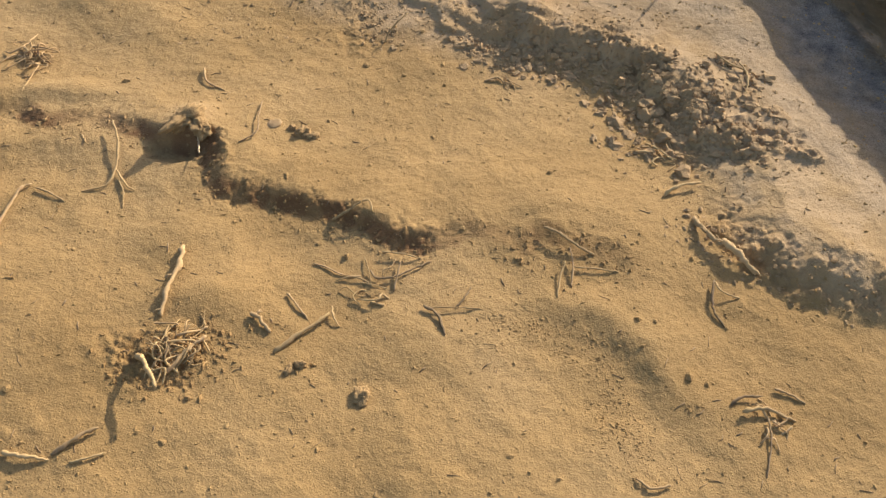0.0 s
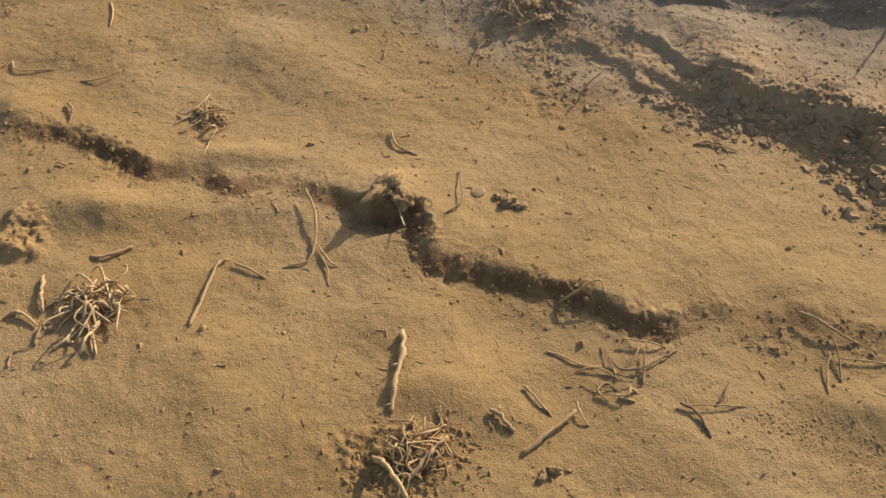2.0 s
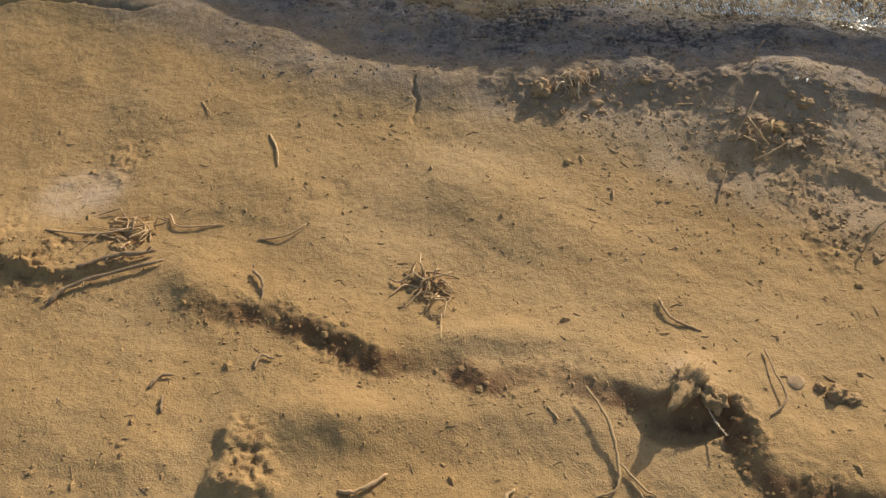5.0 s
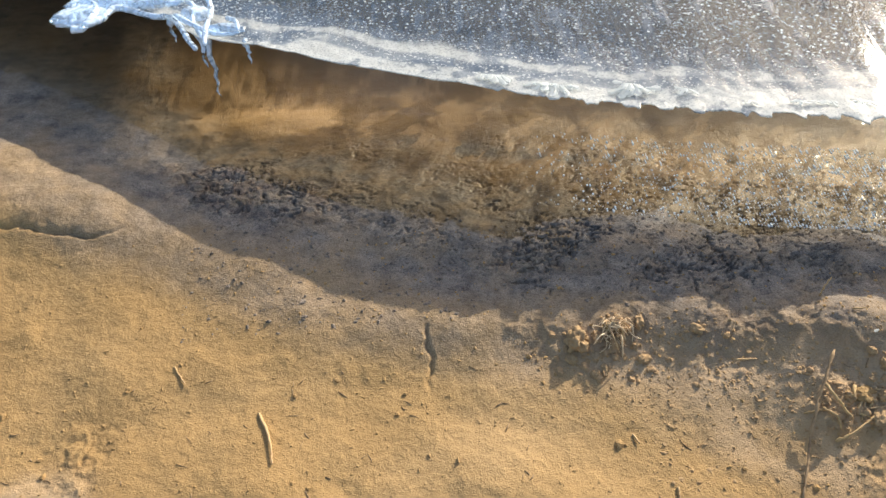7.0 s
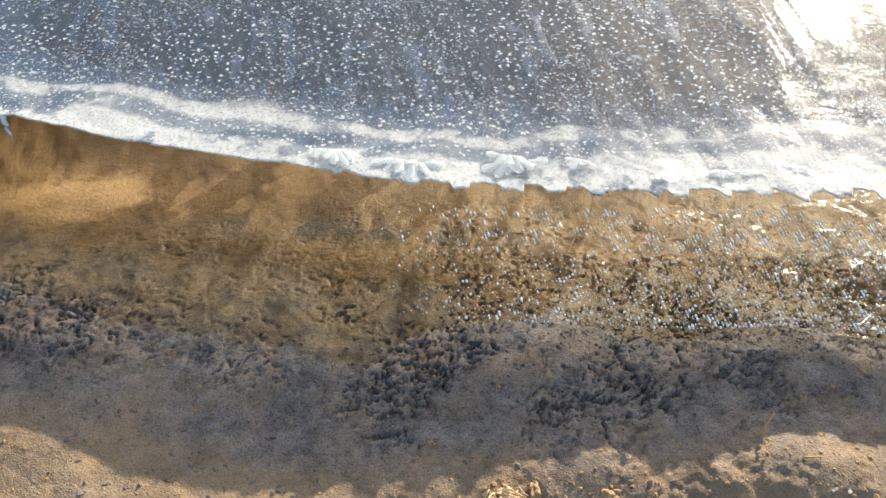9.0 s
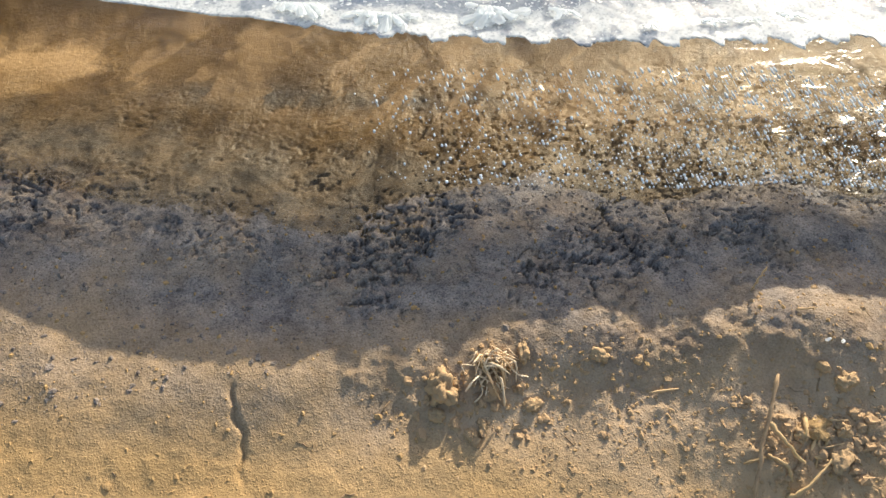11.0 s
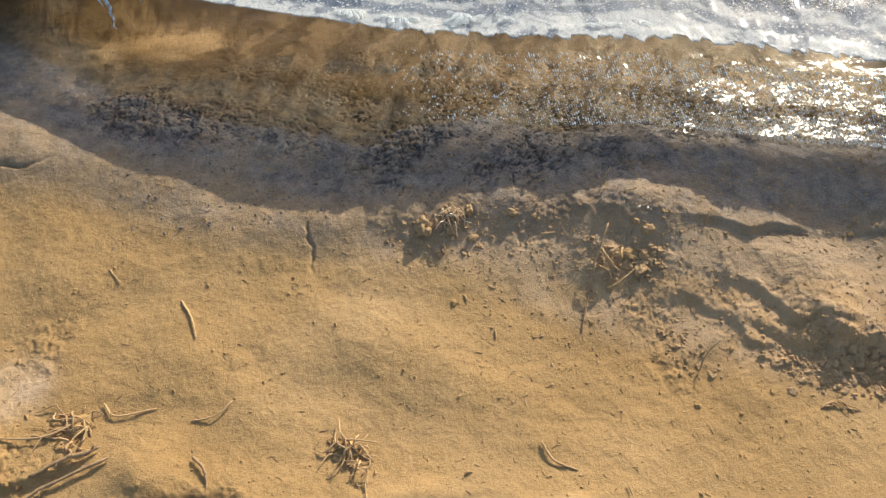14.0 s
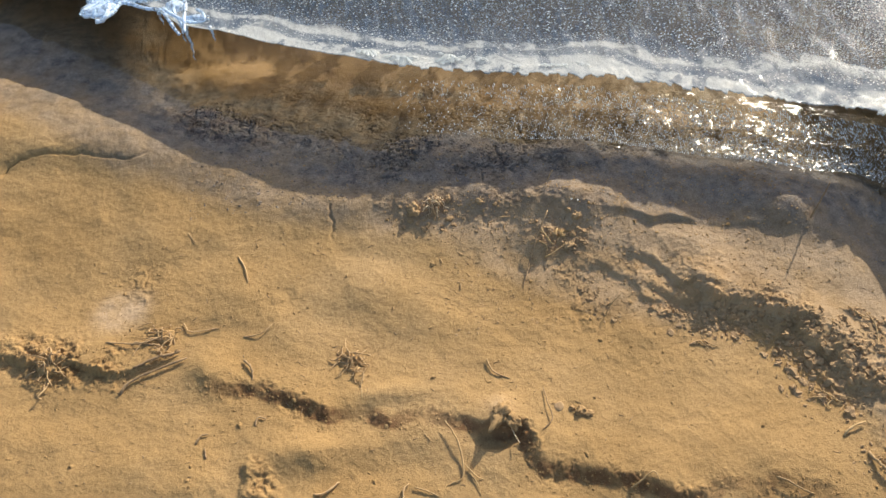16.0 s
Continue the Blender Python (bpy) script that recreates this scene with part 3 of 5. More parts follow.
    wet = step(-0.13, -0.02, s + 0.03 * fbm(x * 14, y * 14, 71, 3))
    pale = np.clip(mound(x, y, -0.965, 1.105, 0.055, 0.045, 1.0, 20, 2) + mound(x, y, -0.31, 0.805, 0.02, 0.02, 0.7), 0, 1) * (0.6 + 0.4 * step(-0.3, 0.3, fbm(x * 30, y * 30, 81, 3)))
    shelf = np.clip(step(-0.01, 0.05, sh) * step(-0.5, -0.42, x) * (1 - step(-0.30, -0.24, s)) * (0.32 + 0.3 * step(-0.2, 0.2, fbm(x * 18, y * 18, 93, 4))), 0, 1)
    pale = np.maximum(pale, shelf)
    # wisps of sunlight painted pale on the bed, none at the left end
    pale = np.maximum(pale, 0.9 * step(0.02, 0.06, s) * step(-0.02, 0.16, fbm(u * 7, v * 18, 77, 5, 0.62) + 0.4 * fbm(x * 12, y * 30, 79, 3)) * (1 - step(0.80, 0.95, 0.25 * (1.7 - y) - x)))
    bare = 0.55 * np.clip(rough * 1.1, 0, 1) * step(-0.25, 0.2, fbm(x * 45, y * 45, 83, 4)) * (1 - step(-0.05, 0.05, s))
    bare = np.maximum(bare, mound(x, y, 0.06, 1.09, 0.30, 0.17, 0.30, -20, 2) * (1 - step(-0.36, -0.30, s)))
    # dark soil of the ledge face, with its shade put into the colour
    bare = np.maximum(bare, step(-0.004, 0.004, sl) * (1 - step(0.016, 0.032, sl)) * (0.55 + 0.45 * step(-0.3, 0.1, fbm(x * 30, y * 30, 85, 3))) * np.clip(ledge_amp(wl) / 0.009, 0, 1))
    return z, mud, wet, pale, bare


def axis(a, b, d, far, grow=1.35):
    core = list(np.arange(a, b, d))
    up, down, g = [], [], d
    while not up or up[-1] < far:
        g *= grow
        up.append((up[-1] if up else core[-1]) + g)
        down.append((down[-1] if down else core[0]) - g)
    return np.array(down[::-1] + core + up)


def grid_mesh(name, X, Y, Z):
    rows, cols = X.shape
    me = bpy.data.meshes.new(name)
    i = np.arange(rows * cols).reshape(rows, cols)
    quads = np.stack([i[:-1, :-1], i[:-1, 1:], i[1:, 1:], i[1:, :-1]], -1).reshape(-1, 4)
    me.vertices.add(rows * cols)
    me.vertices.foreach_set("co", np.stack([X, Y, Z], -1).ravel().astype(np.float32))
    me.loops.add(quads.size)
    me.loops.foreach_set("vertex_index", quads.ravel().astype(np.int32))
    me.polygons.add(len(quads))
    me.polygons.foreach_set("loop_start", np.arange(0, quads.size, 4, dtype=np.int32))
    me.update(calc_edges=True)
    me.polygons.foreach_set("use_smooth", np.ones(len(quads), bool))
    return me


gx, gy = axis(-1.36, 0.72, 0.0020, 60), axis(0.26, 1.75, 0.0020, 60)
GX, GY = np.meshgrid(gx, gy)
GZ, MUD_AND_SHADE, WET, PALE, BARE_AND_SHADE = ground_height(GX, GY)
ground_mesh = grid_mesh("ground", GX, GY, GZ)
for key, values in (("mud", MUD_AND_SHADE), ("wet", WET), ("pale", PALE), ("bare", BARE_AND_SHADE)):
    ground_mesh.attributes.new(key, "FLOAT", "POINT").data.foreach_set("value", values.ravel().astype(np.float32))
ground_mesh.materials.append(SOIL)
tagged(new("ground", ground_mesh), "dry ochre silty sand with crumbled ledges beside frozen water", "ground", kind="structure")


def floor_at(x, y):
    """Height of the ground sheet."""
    i, j = np.clip(np.searchsorted(gy, y) - 1, 0, len(gy) - 2), np.clip(np.searchsorted(gx, x) - 1, 0, len(gx) - 2)
    u, v = (x - gx[j]) / (gx[j + 1] - gx[j]), (y - gy[i]) / (gy[i + 1] - gy[i])
    return float((GZ[i, j] * (1 - u) + GZ[i, j + 1] * u) * (1 - v) + (GZ[i + 1, j] * (1 - u) + GZ[i + 1, j + 1] * u) * v)


# ---- water under the ice ----
WATER_Z = 0.011


def edge_sweep(count):
    """The line of the ice's edge, and the way back from it over the water, all along."""
    d, q = ice_edge(count)
    turn = np.interp(q[:, 0], [-3, -0.6, 0.3, 0.6, 2.0], [100, 95, 80, 35, 20])
    return d, q, np.stack([np.cos(np.radians(turn)), np.sin(np.radians(turn))], -1)


def ice_edge(count):
    p = np.array(EDGE)
    run = np.r_[0, np.cumsum(np.hypot(*np.diff(p, axis=0).T))]
    d = np.interp(np.linspace(0, 1, count), [0, 0.08, 0.92, 1], [0, run[1] + 0.2, run[-2], run[-1]])
    q = np.stack([np.interp(d, run, p[:, 0]), np.interp(d, run, p[:, 1])], -1)
    for _ in range(6):
        q[1:-1] = (q[:-2] + 2 * q[1:-1] + q[2:]) / 4
    return d, q


def water_sheet():
    d, q, way = edge_sweep(160)
    back = np.r_[np.arange(-0.14, 0.5, 0.02), 0.5 + np.cumsum(0.03 * 1.3 ** np.arange(22))]
    P = q[:, None] + back[None, :, None] * way[:, None]
    me = grid_mesh("water", P[..., 0].T, P[..., 1].T, np.full(P.shape[:2], WATER_Z).T)
    me.materials.append(WATER)
    ob = tagged(new("water", me), "clear shallow brown water with small ripples under the ice", "water", kind="structure")
    ob.visible_shadow = False


water_sheet()

# ---- ice shelf ----
ICE_Z, ICE_THICK = 0.140, 0.010


def ice_shelf():
    d, q, way = edge_sweep(3000)
    back = np.r_[np.arange(0, 0.048, 0.004), 0.048 + np.cumsum(0.005 * 1.19 ** np.arange(42))]
    ragged = 0.15 + 0.85 * step(-0.52, -0.38, q[:, 0])
    bite = ragged * (0.026 * np.abs(fbm(d * 9, d * 0, 91, 3)) + 0.009 * step(0.0, 0.12, vnoise(d * 38, d * 0, 95)) + 0.009 * np.abs(vnoise(d * 150, d * 0, 96))) - 0.006
    P = q[:, None] + (back[None, :, None] - (bite[:, None] * np.exp(-back[None] / 0.025))[..., None]) * way[:, None]
    X, Y = P[..., 0], P[..., 1]
    swell = 0.004 * fbm(X * 5, Y * 5, 97, 3) + 0.002 * fbm(X * 30, Y * 30, 99, 3)
    thick = ICE_THICK * (0.05 + 0.95 * step(0, 0.05, back))[None]
    top, low = ICE_Z + swell, ICE_Z + swell - thick
    # one closed sheet: under side, then the top
    XX, YY, ZZ = (np.concatenate([a[:, ::-1], b], 1) for a, b in ((X, X), (Y, Y), (low, top)))
    me = grid_mesh("ice_sheet", XX.T, YY.T, ZZ.T)
    rows, cols = XX.shape[1], XX.shape[0]
    flat = np.ones(len(me.polygons), bool)
    flat[(len(back) - 1) * (cols - 1):len(back) * (cols - 1)] = False
    me.polygons.foreach_set("use_smooth", flat)
    U, V = np.repeat(d[:, None], XX.shape[1], 1), np.repeat(np.concatenate([back[::-1], back])[None], len(d), 0)
    co = np.stack([U, V], -1).transpose(1, 0, 2).reshape(-1, 2)
    idx = np.empty(len(me.loops), np.int32)
    me.loops.foreach_get("vertex_index", idx)
    me.uv_layers.new(name="edge").data.foreach_set("uv", co[idx].ravel().astype(np.float32))
    me.materials.append(ICE)
    return tagged(new("ice_sheet", me), "grey bubbly shelf of ice with a frosted white ragged rim", "ice", kind="structure")


ice_shelf()

# ---- roots, twigs and stalks ----
def fibre_material(name, dark, light, dusty=0.85):
    m, n, l = material(name)
    out, b = n.new("ShaderNodeOutputMaterial"), node(n, "ShaderNodeBsdfPrincipled", Roughness=0.85)
    b.inputs["Specular IOR Level"].default_value = 0.3
    co, info = n.new("ShaderNodeTexCoord"), n.new("ShaderNodeObjectInfo")
    t = node(n, "ShaderNodeTexNoise", Scale=210.0, Detail=4.0, Roughness=0.65)
    d = node(n, "ShaderNodeTexNoise", Scale=60.0, Detail=3.0)
    for q in (t, d):
        l.new(co.outputs["Object"], q.inputs["Vector"])
    r = node(n, "ShaderNodeValToRGB", ramp=[(0.3, dark), (0.68, light)])
    l.new(t.outputs["Fac"], r.inputs[0])
    dust = node(n, "ShaderNodeMix", blend="MIX")
    dust.inputs[7].default_value = (0.40, 0.262, 0.125, 1)
    dr = node(n, "ShaderNodeValToRGB", ramp=[(0.36, (0.1, 0.1, 0.1)), (0.56, (dusty, dusty, dusty))])
    l.new(d.outputs["Fac"], dr.inputs[0])
    l.new(dr.outputs[0], dust.inputs[0])
    l.new(r.outputs[0], dust.inputs[6])
    hue = n.new("ShaderNodeHueSaturation")
    mr = n.new("ShaderNodeMapRange")
    mr.inputs["To Min"].default_value, mr.inputs["To Max"].default_value = 0.75, 1.25
    l.new(info.outputs["Random"], mr.inputs["Value"])
    l.new(mr.outputs[0], hue.inputs["Value"])
    l.new(dust.outputs[2], hue.inputs["Color"])
    l.new(hue.outputs[0], b.inputs["Base Color"])
    bp = node(n, "ShaderNodeBump", Strength=0.5, Distance=0.0008)
    l.new(t.outputs["Fac"], bp.inputs["Height"])
    l.new(bp.outputs[0], b.inputs["Normal"])
    l.new(b.outputs[0], out.inputs[0])
    return m


FIBRE = {
    "pale": fibre_material("pale_root", (0.33, 0.21, 0.085), (0.50, 0.34, 0.155)),
    "brown": fibre_material("brown_root", (0.28, 0.165, 0.085), (0.50, 0.33, 0.17)),
    "dark": fibre_material("dark_root", (0.09, 0.055, 0.032), (0.26, 0.17, 0.095), 0.4),
    "straw": fibre_material("straw", (0.44, 0.29, 0.14), (0.66, 0.47, 0.25), 0.4),
    "bleached": fibre_material("bleached_straw", (0.60, 0.43, 0.25), (0.80, 0.62, 0.40), 0.1),
}
rng = random.Random(4)


def curve_points(pts, per=7):
    p = [Vector(q) for q in pts]
    p = [2 * p[0] - p[1]] + p + [2 * p[-1] - p[-2]]
    out = []
    for a, b, c, d in zip(p, p[1:], p[2:], p[3:]):
        for k in range(per):
            t = k / per
            out.append(0.5 * (2 * b + (c - a) * t + (2 * a - 5 * b + 4 * c - d) * t * t + (3 * b - a - 3 * c + d) * t ** 3))
    return out + [p[-2]]


def tube(bm, pts, radius, taper=0.7, sides=7, wobble=0.32):
    """A knobbly round strand along a line of points, thinner at its ends."""
    rings, last = [], len(pts) - 1
    for k, c in enumerate(pts):
        ahead = (pts[min(k + 1, last)] - pts[max(k - 1, 0)]).normalized()
        side = ahead.cross(Vector((0.13, 0.21, 1))).normalized()
        up = side.cross(ahead)
        w = k / last
        r = radius * (1 - (1 - taper) * w) * (0.55 if k in (0, last) else 1) * (1 + wobble * rng.uniform(-1, 1))
        rings.append([bm.verts.new(c + (side * math.cos(a) + up * math.sin(a)) * r) for a in (2 * math.pi * j / sides for j in range(sides))])
    for a, b in zip(rings, rings[1:]):
        for j in range(sides):
            bm.faces.new((a[j], a[(j + 1) % sides], b[(j + 1) % sides], b[j]))
    bm.faces.new(rings[0][::-1])
    bm.faces.new(rings[-1])


def finish(name, bm, mat, parent=None, smooth=True):
    me = bpy.data.meshes.new(name)
    bmesh.ops.recalc_face_normals(bm, faces=bm.faces)
    bm.to_mesh(me)
    bm.free()
    me.materials.append(mat)
    if smooth:
        me.polygons.foreach_set("use_smooth", np.ones(len(me.polygons), bool))
    ob = new(name, me)
    ob.parent = parent
    return ob


STRAND_LABEL = {
    ("root", "pale"): "pale dead root curling over the dry sand", ("root", "brown"): "thick brown dead root half buried in sand",
    ("root", "bleached"): "thin bleached rootlet hanging over a hollow", ("root", "dark"): "dark thin dead root lying on the sand", ("twig", "pale"): "pale dry twig lying on the dusty sand",
    ("twig", "brown"): "small brown twig lying on the sand", ("twig", "dark"): "short dark twig stuck in the sand",
    ("stick", "dark"): "dark strand on crumbled soil, for a stick and a cast shadow", ("stalk", "pale"): "thin pale dry stalk rising from the sand"}


def strand(kind, pts, radius, colour):
    radius *= 0.72
    lift = 1.0 if kind in ("stick", "stalk") else 0.65
    pts = [list(p) for p in pts]
    ends = (0, -1)
    low = min(ends, key=lambda e: pts[e][2])
    pts[low][2] = -0.2 * radius
    bm = bmesh.new()
    bend = [Vector((rng.uniform(-1, 1), rng.uniform(-1, 1), 0)) * radius * 1.1 for _ in pts]
    line = curve_points([(x + b.x, y + b.y, floor_at(x, y) + lift * h + 0.5 * radius) for (x, y, h), b in zip(pts, bend)])
    sway = [Vector((rng.uniform(-1, 1), rng.uniform(-1, 1), 0)) * radius * 0.45 for _ in line]
    base = line[0].copy()
    tube(bm, [p + s - base for p, s in zip(line, sway)], radius)
    if radius > 0.0026:
        for k in rng.sample(range(2, len(line) - 2), 2):
            out = Vector((rng.uniform(-1, 1), rng.uniform(-1, 1), 0.3)).normalized()
            p = line[k] - base
            tube(bm, [p, p + out * radius * 2.0, p + out * radius * 3.4 + Vector((0, 0, -radius))], radius * 0.45, sides=5)
    ob = finish(kind, bm, FIBRE[colour])
    ob.location = base
    return tagged(ob, STRAND_LABEL[kind, colour], kind, "dead roots and twigs on the sand")


def blob(bm, centre, size, seed, rough=0.35, squash=0.75, detail=4):
    """A crumbly lump: broad facets, cracks between them, and a grainy skin."""
    made = bmesh.ops.create_icosphere(bm, subdivisions=detail, radius=1.0)
    off = Vector((seed * 3.17, seed * 1.71, seed * 0.93))
    for v in made["verts"]:
        d = v.co.copy()
        near = noise.voronoi(d * 1.5 + off)[0]
        crack = min(1.0, (near[1] - near[0]) * 5.0)
        k = 1 + rough * (0.8 * noise.fractal(d * 1.3 + off, 0.8, 2.1, 3) + 0.30 * crack - 0.3 + 0.28 * noise.fractal(d * 5.5 + off, 0.6, 2.2, 4))
        v.co = Vector(centre) + Vector((d.x * size[0], d.y * size[1], d.z * size[2] * squash)) * k


def tuft(name, cx, cy, count, reach, rise, radius, colour, label, lean=(0, 0), seed=0, sink=0.0):
    """A clump of dry roots or straw: an arching strand for each, all from one crown."""
    r = random.Random(seed)
    crown = new(name)
    crown.location = (cx, cy, floor_at(cx, cy) - sink)
    tagged(crown, label, "grass tuft", "dry tufts on the sand")
    bm = bmesh.new()
    blob(bm, (0, 0, -0.002), (reach * 0.42, reach * 0.36, max(0.004, rise * 0.35)), seed + 0.5, 0.4, 0.8)
    finish("root_crown", bm, SOIL, crown)["label"] = "crumbly knob of soil"
    for _ in range(count):
        a, far, up = r.uniform(0, 2 * math.pi), reach * r.uniform(0.35, 1.0), 0.6 * rise * r.uniform(0.1, 1.0)
        way = Vector((math.cos(a) + lean[0], math.sin(a) + lean[1], 0)) * far
        start = Vector((r.gauss(0, 0.25), r.gauss(0, 0.25), 0)) * reach
        pts = [start + Vector((0, 0, -0.002))]
        for t in (0.3, 0.65, 1.0):
            q = start + way * t + Vector((r.gauss(0, 0.14), r.gauss(0, 0.14), 0)) * reach
            ground = floor_at(cx + q.x, cy + q.y) - crown.location.z
            q.z = max(ground + radius * 0.6, ground + up * (2.6 * t * (1.12 - t)) * (1 + 0.3 * r.gauss(0, 1)))
            pts.append(q)
        bm = bmesh.new()
        tube(bm, curve_points(pts, 4), 0.85 * radius * r.uniform(0.5, 1.2), sides=5, wobble=0.35)
        finish("strand", bm, FIBRE[colour if r.random() < 0.8 else "brown"], crown)
    return crown


strand("root", [(-0.402, 0.795, 0.014), (-0.388, 0.758, 0.012), (-0.383, 0.722, 0.005), (-0.390, 0.694, 0.003), (-0.416, 0.686, 0.002)], 0.0022, "pale")
strand("root", [(-0.383, 0.720, 0.005), (-0.366, 0.695, 0.003), (-0.354, 0.687, 0.002)], 0.0016, "pale")
strand("root", [(-0.377, 0.700, 0.003), (-0.366, 0.681, 0.003), (-0.364, 0.660, 0.001)], 0.0014, "pale")
strand("root", [(-0.296, 0.772, 0.012), (-0.292, 0.756, 0.024), (-0.289, 0.744, 0.022), (-0.287, 0.734, 0.018)], 0.0014, "bleached")
strand("root", [(-0.280, 0.600, 0.003), (-0.279, 0.571, 0.006), (-0.282, 0.538, 0.006), (-0.288, 0.508, 0.002)], 0.0042, "brown")
strand("twig", [(-0.167, 0.468, 0.002), (-0.139, 0.490, 0.004), (-0.113, 0.511, 0.006)], 0.0034, "pale")
strand("twig", [(-0.115, 0.522, 0.006), (-0.112, 0.508, 0.006), (-0.104, 0.498, 0.002)], 0.0016, "pale")
strand("root", [(-0.196, 0.511, 0.003), (-0.182, 0.502, 0.004), (-0.171, 0.488, 0.002)], 0.0038, "brown")
strand("twig", [(-0.163, 0.539, 0.002), (-0.151, 0.522, 0.003), (-0.137, 0.507, 0.001)], 0.0018, "brown")
strand("root", [(-0.078, 0.568, 0.003), (-0.069, 0.559, 0.004), (-0.050, 0.558, 0.004), (-0.031, 0.568, 0.004), (-0.013, 0.581, 0.002)], 0.0018, "dark")
strand("root", [(-0.051, 0.541, 0.002), (-0.048, 0.562, 0.005), (-0.044, 0.579, 0.006)], 0.0016, "dark")
strand("root", [(-0.065, 0.592, 0.006), (-0.040, 0.586, 0.006), (-0.022, 0.584, 0.003)], 0.0015, "pale")
strand("root", [(-0.020, 0.518, 0.004), (-0.006, 0.510, 0.004), (0.003, 0.482, 0.002)], 0.0024, "dark")
strand("twig", [(-0.013, 0.517, 0.005), (0.010, 0.517, 0.005), (0.039, 0.517, 0.002)], 0.0012, "pale")
strand("twig", [(0.014, 0.519, 0.002), (0.021, 0.529, 0.004), (0.031, 0.543, 0.005)], 0.0016, "dark")
strand("root", [(-0.123, 0.638, 0.004), (-0.106, 0.647, 0.008), (-0.090, 0.654, 0.010)], 0.0020, "pale")
strand("root", [(-0.091, 0.654, 0.010), (-0.082, 0.653, 0.008), (-0.078, 0.643, 0.004)], 0.0020, "pale")
strand("root", [(0.110, 0.621, 0.006), (0.124, 0.611, 0.009), (0.144, 0.597, 0.008), (0.161, 0.587, 0.003)], 0.0022, "pale")
strand("twig", [(0.118, 0.532, 0.002), (0.125, 0.558, 0.006), (0.130, 0.576, 0.008)], 0.0016, "pale")
strand("twig", [(0.133, 0.544, 0.001), (0.137, 0.572, 0.006), (0.136, 0.593, 0.009)], 0.0015, "dark")
strand("twig", [(0.140, 0.571, 0.003), (0.165, 0.568, 0.004), (0.186, 0.565, 0.002)], 0.0014, "pale")
strand("root", [(0.278, 0.641, 0.006), (0.288, 0.617, 0.010), (0.299, 0.595, 0.008)], 0.0046, "brown")
strand("root", [(0.303, 0.601, 0.010), (0.317, 0.581, 0.012), (0.332, 0.565, 0.008)], 0.0054, "brown")
strand("root", [(0.285, 0.551, 0.007), (0.291, 0.537, 0.008), (0.306, 0.532, 0.003)], 0.0017, "pale")
strand("root", [(0.284, 0.552, 0.006), (0.276, 0.520, 0.004), (0.284, 0.496, 0.001)], 0.0018, "dark")
strand("twig", [(0.251, 0.677, 0.005), (0.266, 0.686, 0.008), (0.297, 0.695, 0.006)], 0.0034, "pale")
strand("twig", [(0.270, 0.405, 0.002), (0.282, 0.414, 0.005), (0.301, 0.414, 0.005)], 0.0022, "dark")
strand("twig", [(0.278, 0.395, 0.005), (0.301, 0.401, 0.008), (0.326, 0.393, 0.003)], 0.0030, "pale")
# dark strand drawn over the shadow line of a thin stalk
strand("twig", [(0.302, 0.390, 0.006), (0.298, 0.364, 0.003), (0.287, 0.335, 0.001)], 0.0015, "dark")
strand("root", [(-0.402, 0.358, 0.003), (-0.376, 0.353, 0.005), (-0.352, 0.349, 0.002)], 0.0028, "pale")
strand("root", [(-0.354, 0.357, 0.002), (-0.333, 0.368, 0.005), (-0.315, 0.379, 0.003)], 0.0032, "brown")
strand("twig", [(-0.334, 0.347, 0.001), (-0.319, 0.351, 0.003), (-0.304, 0.358, 0.001)], 0.0018, "pale")
strand("root", [(0.379, 0.891, 0.008), (0.382, 0.859, 0.009), (0.369, 0.815, 0.004)], 0.0020, "pale")
strand("root", [(0.351, 0.908, 0.006), (0.366, 0.887, 0.006), (0.399, 0.873, 0.004)], 0.0018, "pale")
strand("twig", [(-0.313, 0.905, 0.003), (-0.307, 0.881, 0.004), (-0.281, 0.862, 0.002)], 0.0022, "brown")
strand("twig", [(-0.242, 0.754, 0.003), (-0.225, 0.771, 0.008), (-0.225, 0.799, 0.008), (-0.227, 0.833, 0.004)], 0.0016, "dark")
strand("twig", [(0.170, 0.333, 0.002), (0.183, 0.324, 0.003), (0.202, 0.328, 0.002)], 0.0020, "brown")
strand("twig", [(0.315, 0.425, 0.003), (0.328, 0.419, 0.002), (0.343, 0.410, 0.001)], 0.0020, "brown")
strand("root", [(-0.496, 0.604, 0.001), (-0.491, 0.645, 0.004), (-0.486, 0.683, 0.005), (-0.476, 0.699, 0.002)], 0.0028, "brown")
strand("root", [(-0.468, 0.689, 0.003), (-0.450, 0.682, 0.004), (-0.431, 0.669, 0.002)], 0.0018, "pale")
strand("root", [(-0.742, 0.968, 0.004), (-0.725, 0.945, 0.006), (-0.726, 0.908, 0.003)], 0.0028, "dark")
strand("root", [(-0.934, 0.976, 0.004), (-0.894, 0.990, 0.006), (-0.850, 1.000, 0.005)], 0.0044, "dark")
strand("twig", [(-0.851, 1.061, 0.003), (-0.834, 1.042, 0.004), (-0.784, 1.043, 0.001)], 0.0018, "brown")
strand("twig", [(-0.743, 1.017, 0.002), (-0.710, 1.018, 0.005), (-0.687, 1.035, 0.004)], 0.0020, "brown")
strand("twig", [(-0.751, 1.200, 0.002), (-0.737, 1.164, 0.003), (-0.731, 1.134, 0.002)], 0.0020, "brown")
strand("root", [(-0.674, 0.674, 0.002), (-0.662, 0.646, 0.004), (-0.654, 0.624, 0.002)], 0.0034, "brown")
